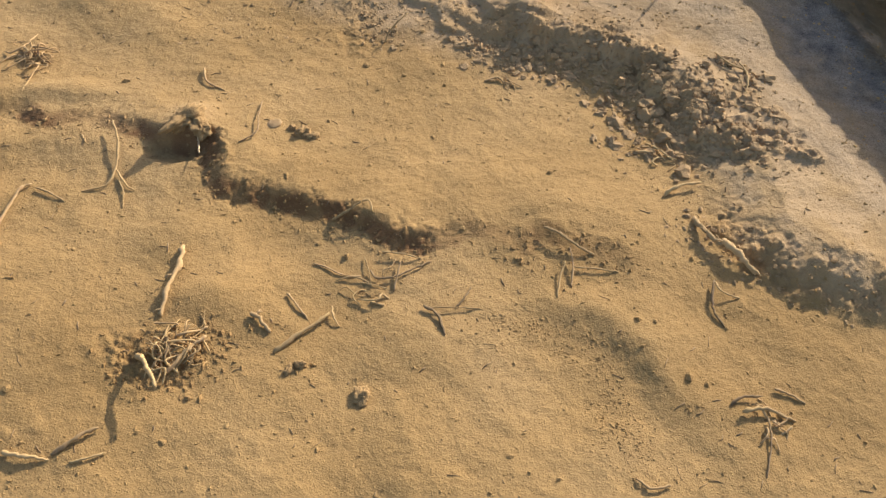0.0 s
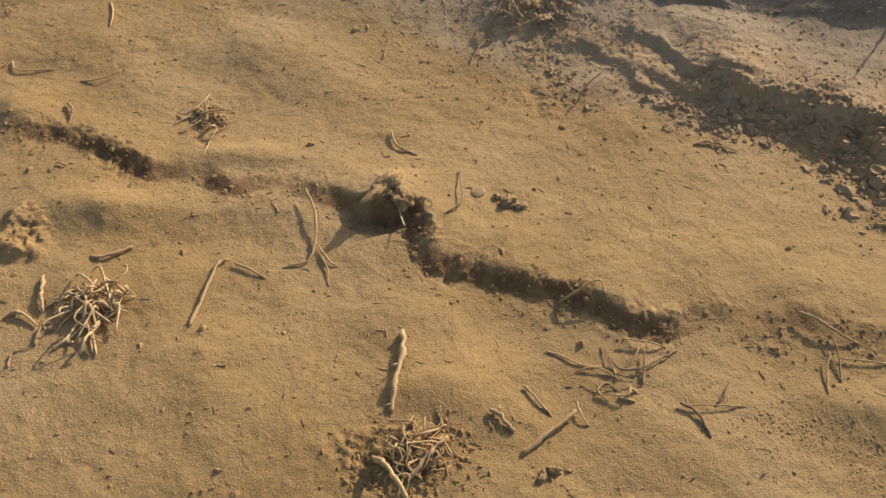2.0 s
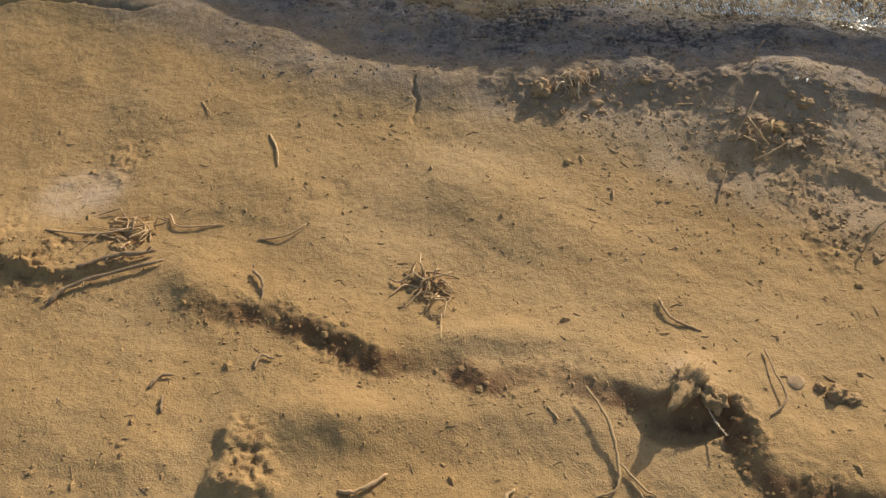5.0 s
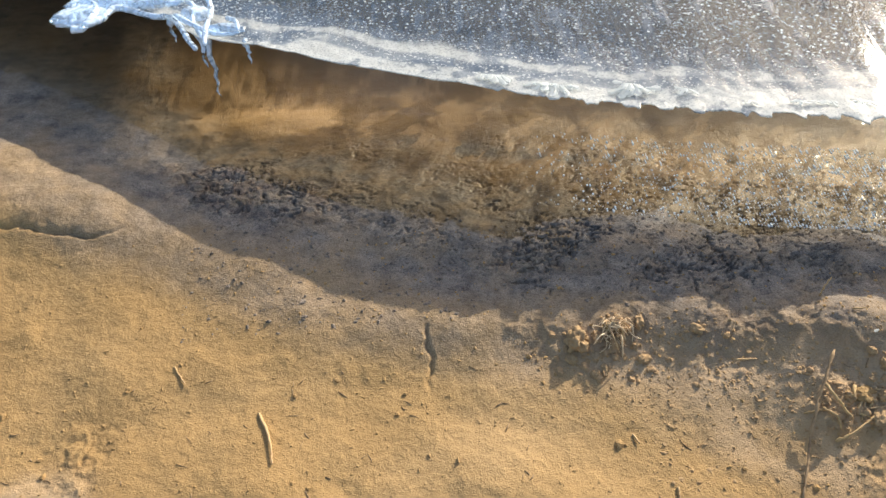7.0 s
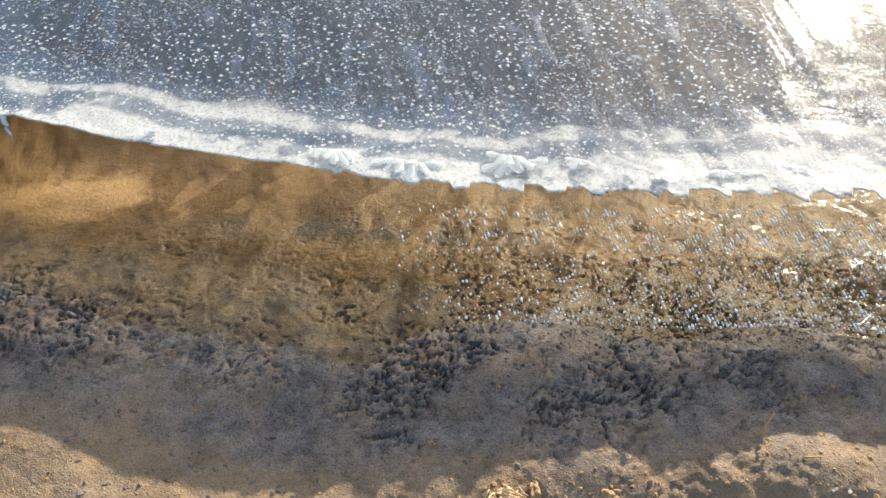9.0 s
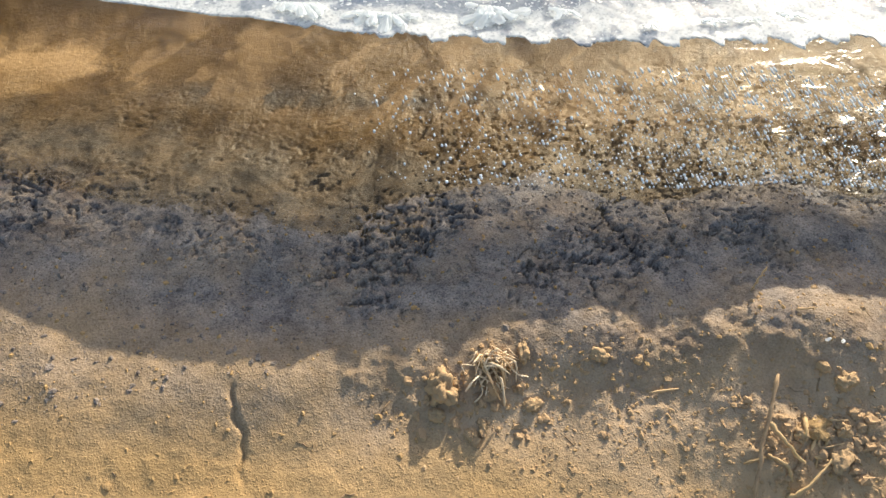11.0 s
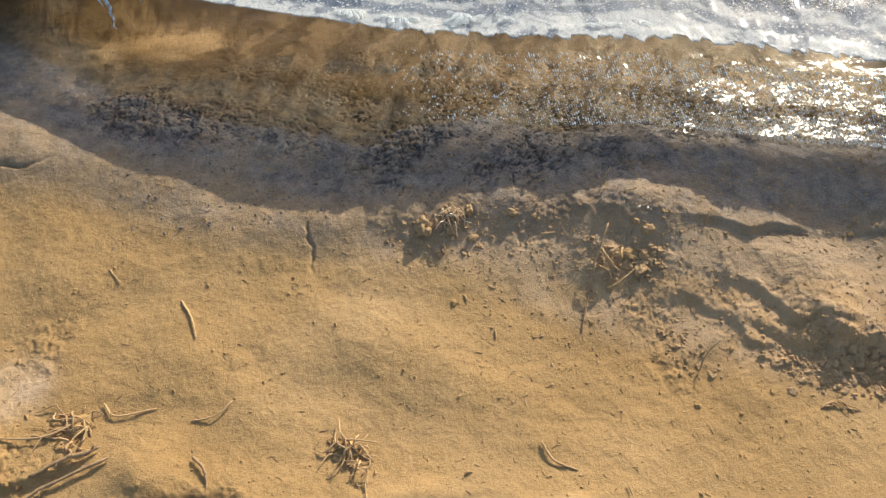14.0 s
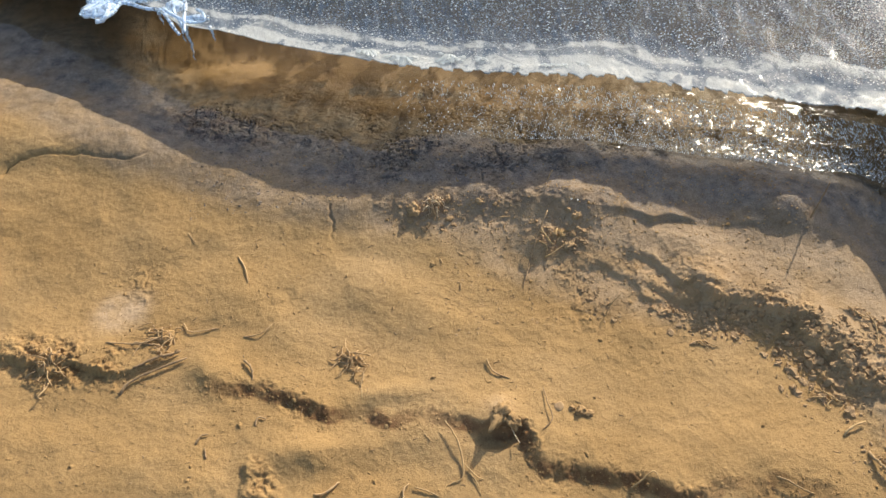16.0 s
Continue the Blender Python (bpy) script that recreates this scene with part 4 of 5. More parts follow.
strand("twig", [(-0.702, 0.608, 0.001), (-0.685, 0.621, 0.004), (-0.654, 0.607, 0.002)], 0.0028, "pale")
strand("twig", [(-0.649, 0.579, 0.001), (-0.650, 0.605, 0.004), (-0.642, 0.611, 0.004)], 0.0026, "brown")
strand("twig", [(-0.669, 0.555, 0.001), (-0.669, 0.573, 0.003), (-0.660, 0.580, 0.002)], 0.0016, "brown")
strand("twig", [(-0.631, 0.702, 0.002), (-0.609, 0.703, 0.004), (-0.590, 0.715, 0.002)], 0.0034, "brown")
strand("twig", [(-0.820, 0.816, 0.002), (-0.811, 0.827, 0.004), (-0.800, 0.833, 0.003)], 0.0026, "dark")
strand("twig", [(-0.803, 0.785, 0.001), (-0.803, 0.805, 0.003)], 0.0024, "dark")
strand("twig", [(-0.721, 0.833, 0.001), (-0.717, 0.849, 0.004), (-0.704, 0.845, 0.002)], 0.0022, "dark")
strand("twig", [(-0.538, 0.858, 0.002), (-0.537, 0.897, 0.004)], 0.0016, "pale")
strand("twig", [(0.054, 0.884, 0.002), (0.070, 0.888, 0.005), (0.081, 0.881, 0.002)], 0.0020, "brown")
strand("twig", [(-0.440, 0.779, 0.001), (-0.431, 0.763, 0.002)], 0.0016, "brown")
# dark strand laid along the long shadow that a stick casts
strand("stick", [(-0.147, 1.187, 0.016), (-0.177, 1.139, 0.009), (-0.194, 1.102, 0.004), (-0.218, 1.050, 0.002)], 0.0024, "dark")
strand("root", [(-0.165, 1.158, 0.014), (-0.158, 1.140, 0.014), (-0.143, 1.122, 0.006)], 0.0026, "pale")
strand("twig", [(-0.168, 1.106, 0.004), (-0.148, 1.110, 0.007), (-0.117, 1.124, 0.005)], 0.0022, "pale")
strand("stalk", [(-0.081, 0.967, 0.001), (-0.069, 0.981, 0.014), (-0.049, 0.992, 0.026)], 0.0018, "pale")
strand("twig", [(-0.363, 1.139, 0.002), (-0.360, 1.126, 0.003)], 0.0017, "brown")
strand("twig", [(-0.333, 1.077, 0.001), (-0.336, 1.061, 0.002)], 0.0020, "brown")
strand("twig", [(-0.188, 1.136, 0.003), (-0.170, 1.136, 0.003)], 0.0018, "pale")
strand("root", [(-0.172, 1.138, 0.003), (-0.159, 1.127, 0.003), (-0.157, 1.116, 0.001)], 0.0024, "pale")
strand("twig", [(-0.109, 1.237, 0.004), (-0.092, 1.231, 0.004)], 0.0016, "brown")
strand("twig", [(-0.214, 1.207, 0.003), (-0.237, 1.209, 0.003)], 0.0016, "brown")
strand("twig", [(-0.849, 1.269, 0.001), (-0.832, 1.243, 0.002)], 0.0016, "brown")
strand("root", [(-0.956, 0.928, 0.002), (-0.933, 0.956, 0.005), (-0.842, 0.982, 0.004)], 0.0038, "dark")
strand("root", [(-0.987, 1.037, 0.003), (-0.921, 1.026, 0.007), (-0.864, 1.048, 0.005)], 0.0020, "brown")
tuft("root_tuft", -0.362, 1.262, 60, 0.021, 0.026, 0.0010, "bleached", "pale bunch of straw-like roots drooping over crumbled soil", (0.1, -0.8), 3)
tuft("grass_tuft", -0.556, 0.938, 34, 0.042, 0.026, 0.0014, "brown", "dry brown grass tuft matted on the sand", (0.1, -0.1), 5)
tuft("root_tuft", -0.607, 0.636, 64, 0.046, 0.042, 0.0019, "straw", "thick tangle of straw-coloured dead roots on sand", (0.0, -0.2), 7)
tuft("grass_tuft", -0.885, 1.035, 22, 0.050, 0.024, 0.0016, "brown", "flattened dry grass tuft beside a sandy ledge", (-0.5, -0.2), 9)
strand("root", [(-0.300, 0.462, 0.0), (-0.286, 0.440, 0.030), (-0.263, 0.412, 0.040)], 0.0036, "pale")
strand("twig", [(-0.27, 0.44, 0.0), (-0.25, 0.462, 0.010), (-0.232, 0.478, 0.012)], 0.0030, "brown")
tuft("root_tuft", -0.262, 0.462, 46, 0.036, 0.020, 0.0014, "pale", "heap of broken brown roots and sand crumbs", (0.1, 0.1), 11)
tuft("grass_tuft", -1.085, 1.0, 22, 0.045, 0.024, 0.0018, "brown", "dry matted grass tuft on a crumbled ledge", (0.0, -0.2), 13)
tuft("grass_tuft", 0.075, 0.885, 9, 0.024, 0.010, 0.0012, "brown", "small wisp of dry grass flat on the sand", (0.0, 0.0), 15)
tuft("root_tuft", -0.125, 1.150, 5, 0.030, 0.012, 0.0020, "pale", "loose pale roots spilling from crumbled soil", (0.3, -0.7), 17)
tuft("grass_tuft", 0.305, 0.385, 10, 0.026, 0.012, 0.0014, "brown", "sparse wisp of brown dry grass on sand", (0.0, 0.0), 19)
tuft("root_tuft", -0.07, 0.545, 9, 0.040, 0.010, 0.0013, "pale", "few thin pale roots spread on the sand", (-0.6, 0.3), 21)
tuft("root_tuft", 0.27, 0.74, 12, 0.034, 0.012, 0.0015, "pale", "loose pale roots among crumbs of soil", (-0.3, 0.2), 23)

# a single dark stick standing in the crumbled crest, and a sprig beside the shade
strand("stick", [(0.352, 1.098, 0.0), (0.368, 1.115, 0.028), (0.382, 1.130, 0.058)], 0.0024, "dark")
strand("stalk", [(-0.128, 1.268, 0.0), (-0.124, 1.272, 0.012), (-0.117, 1.276, 0.022)], 0.0014, "pale")
strand("stalk", [(-0.005, 1.170, 0.0), (-0.004, 1.172, 0.012), (-0.003, 1.176, 0.022)], 0.0012, "pale")


# ---- clods of soil, stones ----
def clod(x, y, sx, sy, sz, seed, name="soil_clod", label="crumbly clod of dry brown soil on the sand", mat=None, rough=0.35):
    bm = bmesh.new()
    blob(bm, (0, 0, 0), (sx, sy, sz), seed, rough)
    ob = finish(name, bm, mat or SOIL)
    ob.data.attributes.new("bare", "FLOAT", "POINT").data.foreach_set("value", np.full(len(ob.data.vertices), 0.15, np.float32))
    ob.data.attributes.new("pale", "FLOAT", "POINT").data.foreach_set("value", np.full(len(ob.data.vertices), 0.4 if y > 1.1 else 0.15, np.float32))
    ob.location = (x, y, floor_at(x, y) + 0.05 * sz)
    ob.rotation_euler = (0, 0, seed * 1.3)
    return tagged(ob, label, "stone" if name == "pebble" else "clod", "pebbles" if name == "pebble" else "clods of soil")


def stone_material():
    m, n, l = material("pale_stone")
    out, b = n.new("ShaderNodeOutputMaterial"), node(n, "ShaderNodeBsdfPrincipled", Roughness=0.9)
    b.inputs["Specular IOR Level"].default_value = 0.1
    co, t = n.new("ShaderNodeTexCoord"), node(n, "ShaderNodeTexNoise", Scale=120.0, Detail=4.0)
    l.new(co.outputs["Object"], t.inputs["Vector"])
    r = node(n, "ShaderNodeValToRGB", ramp=[(0.35, (0.27, 0.175, 0.09)), (0.65, (0.38, 0.255, 0.14))])
    l.new(t.outputs["Fac"], r.inputs[0])
    l.new(r.outputs[0], b.inputs["Base Color"])
    l.new(b.outputs[0], out.inputs[0])
    return m


STONE = stone_material()
clod(-0.207, 0.795, 0.010, 0.008, 0.004, 3, "pebble", "smooth pale pebble half sunk in the sand", STONE, 0.08)
clod(-0.402, 1.250, 0.012, 0.014, 0.018, 5, label="tall pinkish clod of dry soil on a crumbled edge", rough=0.6)
clod(-0.310, 0.788, 0.026, 0.014, 0.011, 8, label="pale cracked clod of soil above a hollow", rough=0.7)
clod(-0.293, 0.776, 0.014, 0.012, 0.012, 9, label="pale cracked clod of soil above a hollow", rough=0.7)
for k, (x, y, s) in enumerate([(-0.170, 0.783, 0.012), (-0.158, 0.776, 0.010), (-0.185, 0.790, 0.008), (-0.077, 0.418, 0.010), (-0.140, 0.452, 0.009), (-0.150, 0.446, 0.007), (-0.41, 1.232, 0.008), (-0.388, 1.21, 0.007), (-0.377, 1.215, 0.006),
                               (-0.334, 1.222, 0.010), (-0.33, 1.262, 0.009), (-0.27, 1.245, 0.008), (-0.24, 1.235, 0.007), (-0.104, 1.189, 0.008), (-0.09, 1.175, 0.010), (-0.14, 1.146, 0.011), (-0.105, 1.141, 0.010), (-0.116, 1.123, 0.011)]):
    clod(x, y, s * rng.uniform(0.6, 1.2), s * rng.uniform(0.5, 0.9), s * rng.uniform(0.6, 0.9), 20 + k, rough=0.5)


def crumbs(name, count, size, where, label, seed, mud=0.0, bare=0.3, detail=1, power=4, pale=0.0):
    """Loose grains too small to pick apart, each a small broken solid."""
    r = np.random.RandomState(seed)
    bm = bmesh.new()
    bmesh.ops.create_icosphere(bm, subdivisions=detail, radius=1.0)
    base = np.array([v.co for v in bm.verts])
    tri = np.array([[v.index for v in f.verts] for f in bm.faces])
    bm.free()
    pos = where(r, count)
    s = size[0] + (size[1] - size[0]) * r.rand(count) ** power
    stretch = (0.6 + 0.8 * r.rand(count, 1, 3)) * np.array([1, 1, 0.7])
    v = base[None] * stretch * (1 + 0.7 * (r.rand(count, len(base), 1) - 0.5)) * s[:, None, None]
    z = np.array([floor_at(x, y) for x, y in pos]) - 0.1 * s
    v = v + np.concatenate([pos, z[:, None]], 1)[:, None]
    f = (tri[None] + (np.arange(count) * len(base))[:, None, None]).reshape(-1, 3)
    me = bpy.data.meshes.new(name)
    me.from_pydata(v.reshape(-1, 3).tolist(), [], f.tolist())
    me.attributes.new("bare", "FLOAT", "POINT").data.foreach_set("value", np.full(len(me.vertices), bare, np.float32))
    for key, value in (("mud", mud), ("pale", pale)):
        me.attributes.new(key, "FLOAT", "POINT").data.foreach_set("value", np.full(len(me.vertices), value, np.float32))
    me.materials.append(SOIL)
    return tagged(new(name, me), label, "crumbs", kind="stuff")


def near_line(path, spread):
    p = np.array(path)
    run = np.r_[0, np.cumsum(np.hypot(*np.diff(p, axis=0).T))]

    def pick(r, n):
        d = r.rand(n) * run[-1]
        return np.stack([np.interp(d, run, p[:, 0]), np.interp(d, run, p[:, 1])], -1) + r.randn(n, 2) * spread
    return pick


crumbs("sand_grains", 18000, (0.0005, 0.0022), lambda r, n: np.stack([r.uniform(-1.3, 0.6, n), r.uniform(0.28, 1.45, n)], -1), "scattered coarse grains of sand", 1, 0.0, 0.0)
crumbs("sand_grains", 1500, (0.0005, 0.0018), near_line([(0.04, 0.50), (0.10, 0.495), (0.15, 0.468), (0.165, 0.43), (0.155, 0.39), (0.185, 0.345)], 0.014), "coarse grains on the slope of a sand swell", 21, 0.0, 0.1)
crumbs("sand_lumps", 700, (0.0012, 0.0050), lambda r, n: np.stack([r.uniform(-1.25, 0.3, n), r.uniform(0.30, 1.25, n)], -1), "small lumps of dry sand scattered on the shore", 23, 0.0, 0.1)
crumbs("soil_crumbs", 2200, (0.0008, 0.0036), near_line(BANK[2:], 0.03), "crumbs of dry soil on a broken bank", 2, pale=0.35)
crumbs("soil_crumbs", 1300, (0.0006, 0.0028), near_line(CREST, 0.024), "crumbs of dry soil on a broken edge", 3, pale=0.35)
crumbs("soil_crumbs", 1200, (0.0006, 0.0028), near_line(LEDGE, 0.013), "crumbs of sand below a small ledge", 4)
crumbs("soil_crumbs", 900, (0.0008, 0.0040), near_line(SPUR, 0.020), "crumbs of dry soil on a broken spur", 5, pale=0.35)
# crumbs given the same painted shade as the band they lie on
crumbs("soil_crumbs", 900, (0.0008, 0.0032), near_line([(-0.6, 1.40), (-0.05, 1.36)], 0.035), "damp crumbs of soil tinted dark for the shade", 6, 0.9)
crumbs("soil_crumbs", 500, (0.0006, 0.0035), near_line([(-1.17, 1.05), (-1.08, 1.0), (-0.92, 0.985)], 0.025), "crumbs of dry soil by a sandy ledge", 7)


# ---- hanging ice at the shelf's edge ----
def clear_ice_material():
    m, n, l = material("clear_ice")
    out = n.new("ShaderNodeOutputMaterial")
    glass, white, tr = node(n, "ShaderNodeBsdfGlossy", Roughness=0.06), node(n, "ShaderNodeBsdfDiffuse", Color=(0.60, 0.72, 0.88, 1)), node(n, "ShaderNodeBsdfTransparent", Color=(0.82, 0.9, 0.97, 1))
    co, t = n.new("ShaderNodeTexCoord"), node(n, "ShaderNodeTexNoise", Scale=38.0, Detail=4.0, Distortion=1.5)
    l.new(co.outputs["Object"], t.inputs["Vector"])
    r = node(n, "ShaderNodeValToRGB", ramp=[(0.40, (0.2, 0.2, 0.2)), (0.6, (0.9, 0.9, 0.9))])
    l.new(t.outputs["Fac"], r.inputs[0])
    m1, m2, fr = n.new("ShaderNodeMixShader"), n.new("ShaderNodeMixShader"), node(n, "ShaderNodeFresnel", IOR=1.45)
    bp = node(n, "ShaderNodeBump", Strength=0.6, Distance=0.004)
    l.new(t.outputs["Fac"], bp.inputs["Height"])
    for q in (glass, fr):
        l.new(bp.outputs[0], q.inputs["Normal"])
    l.new(r.outputs[0], m1.inputs[0])
    l.new(tr.outputs[0], m1.inputs[1])
    l.new(white.outputs[0], m1.inputs[2])
    l.new(fr.outputs[0], m2.inputs[0])
    l.new(m1.outputs[0], m2.inputs[1])
    l.new(glass.outputs[0], m2.inputs[2])
    l.new(m2.outputs[0], out.inputs[0])
    return m


CLEAR_ICE = clear_ice_material()


def icicle(x, y, drop, radius, seed, lean=(0.0, 0.0)):
    bm = bmesh.new()
    r = random.Random(seed)
    pts = [Vector((lean[0] * t + r.gauss(0, 0.0012), lean[1] * t + r.gauss(0, 0.0012), -drop * t)) for t in (k / 9 for k in range(10))]
    tube(bm, pts, radius, taper=0.18, sides=9, wobble=0.18)
    ob = finish("icicle", bm, CLEAR_ICE)
    ob.location = (x, y, ICE_Z + 0.002)
    ob.visible_shadow = False
    return tagged(ob, "clear bluish icicle hanging from the ice edge", "icicle", "icicles along the ice edge")


for k, (x, y, drop, radius) in enumerate([(-0.842, 1.742, 0.095, 0.006), (-0.852, 1.750, 0.05, 0.006), (-0.785, 1.722, 0.03, 0.005), (-0.90, 1.80, 0.035, 0.006)]):
    icicle(x, y, drop, radius, 30 + k, (0.004, -0.012))


def drip_lobe(x, y, rx, ry, seed):
    """A swollen, glassy lobe frozen onto the rim."""
    bm = bmesh.new()
    blob(bm, (0, 0, 0), (rx, ry, 0.012), seed, 0.25, 0.8)
    ob = finish("ice_lobe", bm, CLEAR_ICE)
    ob.location = (x, y, ICE_Z + 0.001)
    ob.visible_shadow = False
    return tagged(ob, "glassy bluish lobe of refrozen ice on the rim", "ice", "glassy ice lobes")


for k, (x, y, rx, ry) in enumerate([(-1.014, 1.855, 0.05, 0.022), (-0.971, 1.853, 0.05, 0.018), (-1.031, 1.819, 0.04, 0.03), (-0.924, 1.844, 0.04, 0.014), (-0.817, 1.754, 0.03, 0.01), (-0.864, 1.805, 0.022, 0.02)]):
    drip_lobe(x, y, rx, ry, 70 + k)


def ice_curl(line, radius, seed):
    """A glassy, swollen ridge of ice that curls along the rim."""
    bm = bmesh.new()
    r = random.Random(seed)
    base = Vector((*line[0], ICE_Z))
    pts = [Vector((x, y, ICE_Z + 0.004 + r.uniform(-0.004, 0.006))) - base for x, y in line]
    tube(bm, curve_points(pts, 8), radius, taper=0.7, sides=10, wobble=0.10)
    ob = finish("ice_curl", bm, CLEAR_ICE)
    ob.location = base
    ob.visible_shadow = False
    return tagged(ob, "curled glassy ridge of bluish ice on the rim", "ice", "glassy ice curls")


for k, (line, radius) in enumerate([
    ([(-1.038,1.790), (-1.045,1.867), (-1.024,1.915), (-0.981,1.897), (-0.954,1.880)], 0.007),
    ([(-1.052,1.841), (-1.042,1.895), (-1.006,1.887), (-0.971,1.891), (-0.926,1.880), (-0.911,1.858)], 0.006),
    ([(-0.913,1.872), (-0.887,1.878), (-0.862,1.868), (-0.848,1.837), (-0.839,1.794), (-0.840,1.750), (-0.838,1.704)], 0.0055),
    ([(-1.016,1.774), (-0.997,1.799), (-0.984,1.827), (-0.965,1.826), (-0.924,1.805), (-0.896,1.794), (-0.879,1.765), (-0.863,1.729), (-0.849,1.703)], 0.0055),
    ([(-0.911,1.834), (-0.881,1.842), (-0.866,1.818), (-0.863,1.778), (-0.842,1.729)], 0.0045),
    ([(-1.032,1.768), (-1.018,1.774), (-1.007,1.796), (-1.011,1.836), (-1.031,1.850), (-1.041,1.828)], 0.006),
    ([(-0.893,1.801), (-0.861,1.760), (-0.825,1.738), (-0.793,1.743)], 0.0045),
    ([(-0.817,1.787), (-0.801,1.764), (-0.796,1.743)], 0.004)]):
    ice_curl(line, radius, 90 + k)


def frost_material():
    m, n, l = material("white_frost")
    out, b, g, mx = n.new("ShaderNodeOutputMaterial"), node(n, "ShaderNodeBsdfPrincipled", Roughness=0.35), node(n, "ShaderNodeBsdfTranslucent", Color=(0.92, 0.92, 0.89, 1)), node(n, "ShaderNodeMixShader", Fac=0.65)
    co, t = n.new("ShaderNodeTexCoord"), node(n, "ShaderNodeTexNoise", Scale=220.0, Detail=3.0)
    l.new(co.outputs["Object"], t.inputs["Vector"])
    r = node(n, "ShaderNodeValToRGB", ramp=[(0.35, (0.50, 0.56, 0.62)), (0.6, (0.82, 0.85, 0.86))])
    l.new(t.outputs["Fac"], r.inputs[0])
    l.new(r.outputs[0], b.inputs["Base Color"])
    bp = node(n, "ShaderNodeBump", Strength=0.7, Distance=0.002)
    l.new(t.outputs["Fac"], bp.inputs["Height"])
    l.new(bp.outputs[0], b.inputs["Normal"])
    l.new(b.outputs[0], mx.inputs[1])
    l.new(g.outputs[0], mx.inputs[2])
    thin, clear = node(n, "ShaderNodeMixShader", Fac=0.4), node(n, "ShaderNodeBsdfTransparent", Color=(0.95, 0.97, 0.98, 1))
    l.new(mx.outputs[0], thin.inputs[1])
    l.new(clear.outputs[0], thin.inputs[2])
    l.new(thin.outputs[0], out.inputs[0])
    return m


FROST = frost_material()


def frost_feather(x, y, size, seed):
    """A fan of flat frost crystals that hangs out over the rim."""
    r, fan = random.Random(seed), new("frost_feather")
    lobes = r.randint(6, 9)
    for k in range(lobes):
        a = radians(-90 + 150 * ((k + 0.5) / lobes - 0.5) + r.uniform(-28, 28))
        reach = size * r.uniform(0.35, 1.25) * (1 - 0.25 * abs(2 * (k + 0.5) / lobes - 1))
        start, tip = Vector((size * 0.6 * (2 * (k + 0.5) / lobes - 1), size * 0.45, 0)), Vector((math.cos(a), math.sin(a), r.uniform(-0.2, 0.1)))
        shape = [(0.0, 0.12), (0.35, 0.17), (0.7, 0.22), (0.9, 0.17), (1.0, 0.05)]
        rings, bm = [], bmesh.new()
        for t, w in shape:
            c, side = start + tip * (reach * t), Vector((-math.sin(a), math.cos(a), 0)) * (size * w * r.uniform(0.8, 1.2))
            up = Vector((0, 0, size * 0.05))
            rings.append([bm.verts.new(p) for p in (c - side, c - side * 0.4 + up, c + side * 0.4 + up, c + side, c - up)])
        for p, q in zip(rings, rings[1:]):
            for j in range(5):
                bm.faces.new((p[j], p[(j + 1) % 5], q[(j + 1) % 5], q[j]))
        bm.faces.new(rings[0])
        bm.faces.new(rings[-1])
        finish("crystal", bm, FROST, fan, smooth=False)
    fan.location = (x, y + 0.020, ICE_Z + 0.003)
    fan.rotation_euler = (0, 0, radians(r.uniform(-12, 12) - 18))
    return tagged(fan, "fan of white feathery frost hanging from the ice rim", "frost", "frost feathers along the rim")


for k, (x, y, size) in enumerate([(-0.455, 1.561, 0.022), (-0.396, 1.537, 0.02), (-0.377, 1.528, 0.022), (-0.285, 1.510, 0.026), (-0.290, 1.524, 0.02), (-0.225, 1.510, 0.013), (-0.092, 1.469, 0.011), (-0.059, 1.463, 0.012), (-0.019, 1.461, 0.013), (-0.468, 1.570, 0.013), (-0.152, 1.474, 0.008)]):
    frost_feather(x, y, size, 300 + k)


def litter(count, seed):
    """Bits of root and straw too small to pick apart."""
    r, bm = random.Random(seed), bmesh.new()
    for _ in range(count):
        x, y, a, length = r.uniform(-1.25, 0.45), r.uniform(0.30, 1.25), r.uniform(0, 6.3), r.uniform(0.003, 0.013)
        pts = [Vector((x + math.cos(a) * length * t + r.gauss(0, 0.0006), y + math.sin(a) * length * t + r.gauss(0, 0.0006), 0)) for t in (0, 0.5, 1)]
        for p in pts:
            p.z = floor_at(p.x, p.y) + 0.0003
        tube(bm, pts, r.uniform(0.0004, 0.0011), sides=4)
    return tagged(finish("root_litter", bm, FIBRE["dark"]), "scattered tiny dark bits of root and straw", "litter", kind="stuff")


crumbs("soil_lumps", 420, (0.0016, 0.0085), lambda r, n: np.stack([0.20 + 0.20 * r.rand(n), 0.74 + 0.15 * r.rand(n)], -1) + r.randn(n, 2) * 0.015, "broken lumps of dry soil spilled below a bank", 31, 0.0, 0.3, 2, 2.5, 0.4)
crumbs("soil_lumps", 260, (0.0016, 0.0070), near_line([(0.02, 0.965), (0.06, 0.94), (0.12, 0.925), (0.2, 0.905)], 0.016), "broken lumps of soil below a small cliff", 33, 0.0, 0.35, 2, 2.5, 0.4)
crumbs("soil_lumps", 70, (0.0014, 0.0065), near_line([(-0.41, 1.235), (-0.36, 1.235), (-0.33, 1.21)], 0.016), "broken pinkish lumps of soil on a crumbled edge", 35, 0.0, 0.5, 2, 2.5, 0.4)
crumbs("soil_lumps", 120, (0.0014, 0.0060), near_line([(-0.15, 1.15), (-0.12, 1.135), (-0.09, 1.14)], 0.018), "broken pinkish lumps of soil among roots", 37, 0.0, 0.5, 2, 2.5, 0.4)
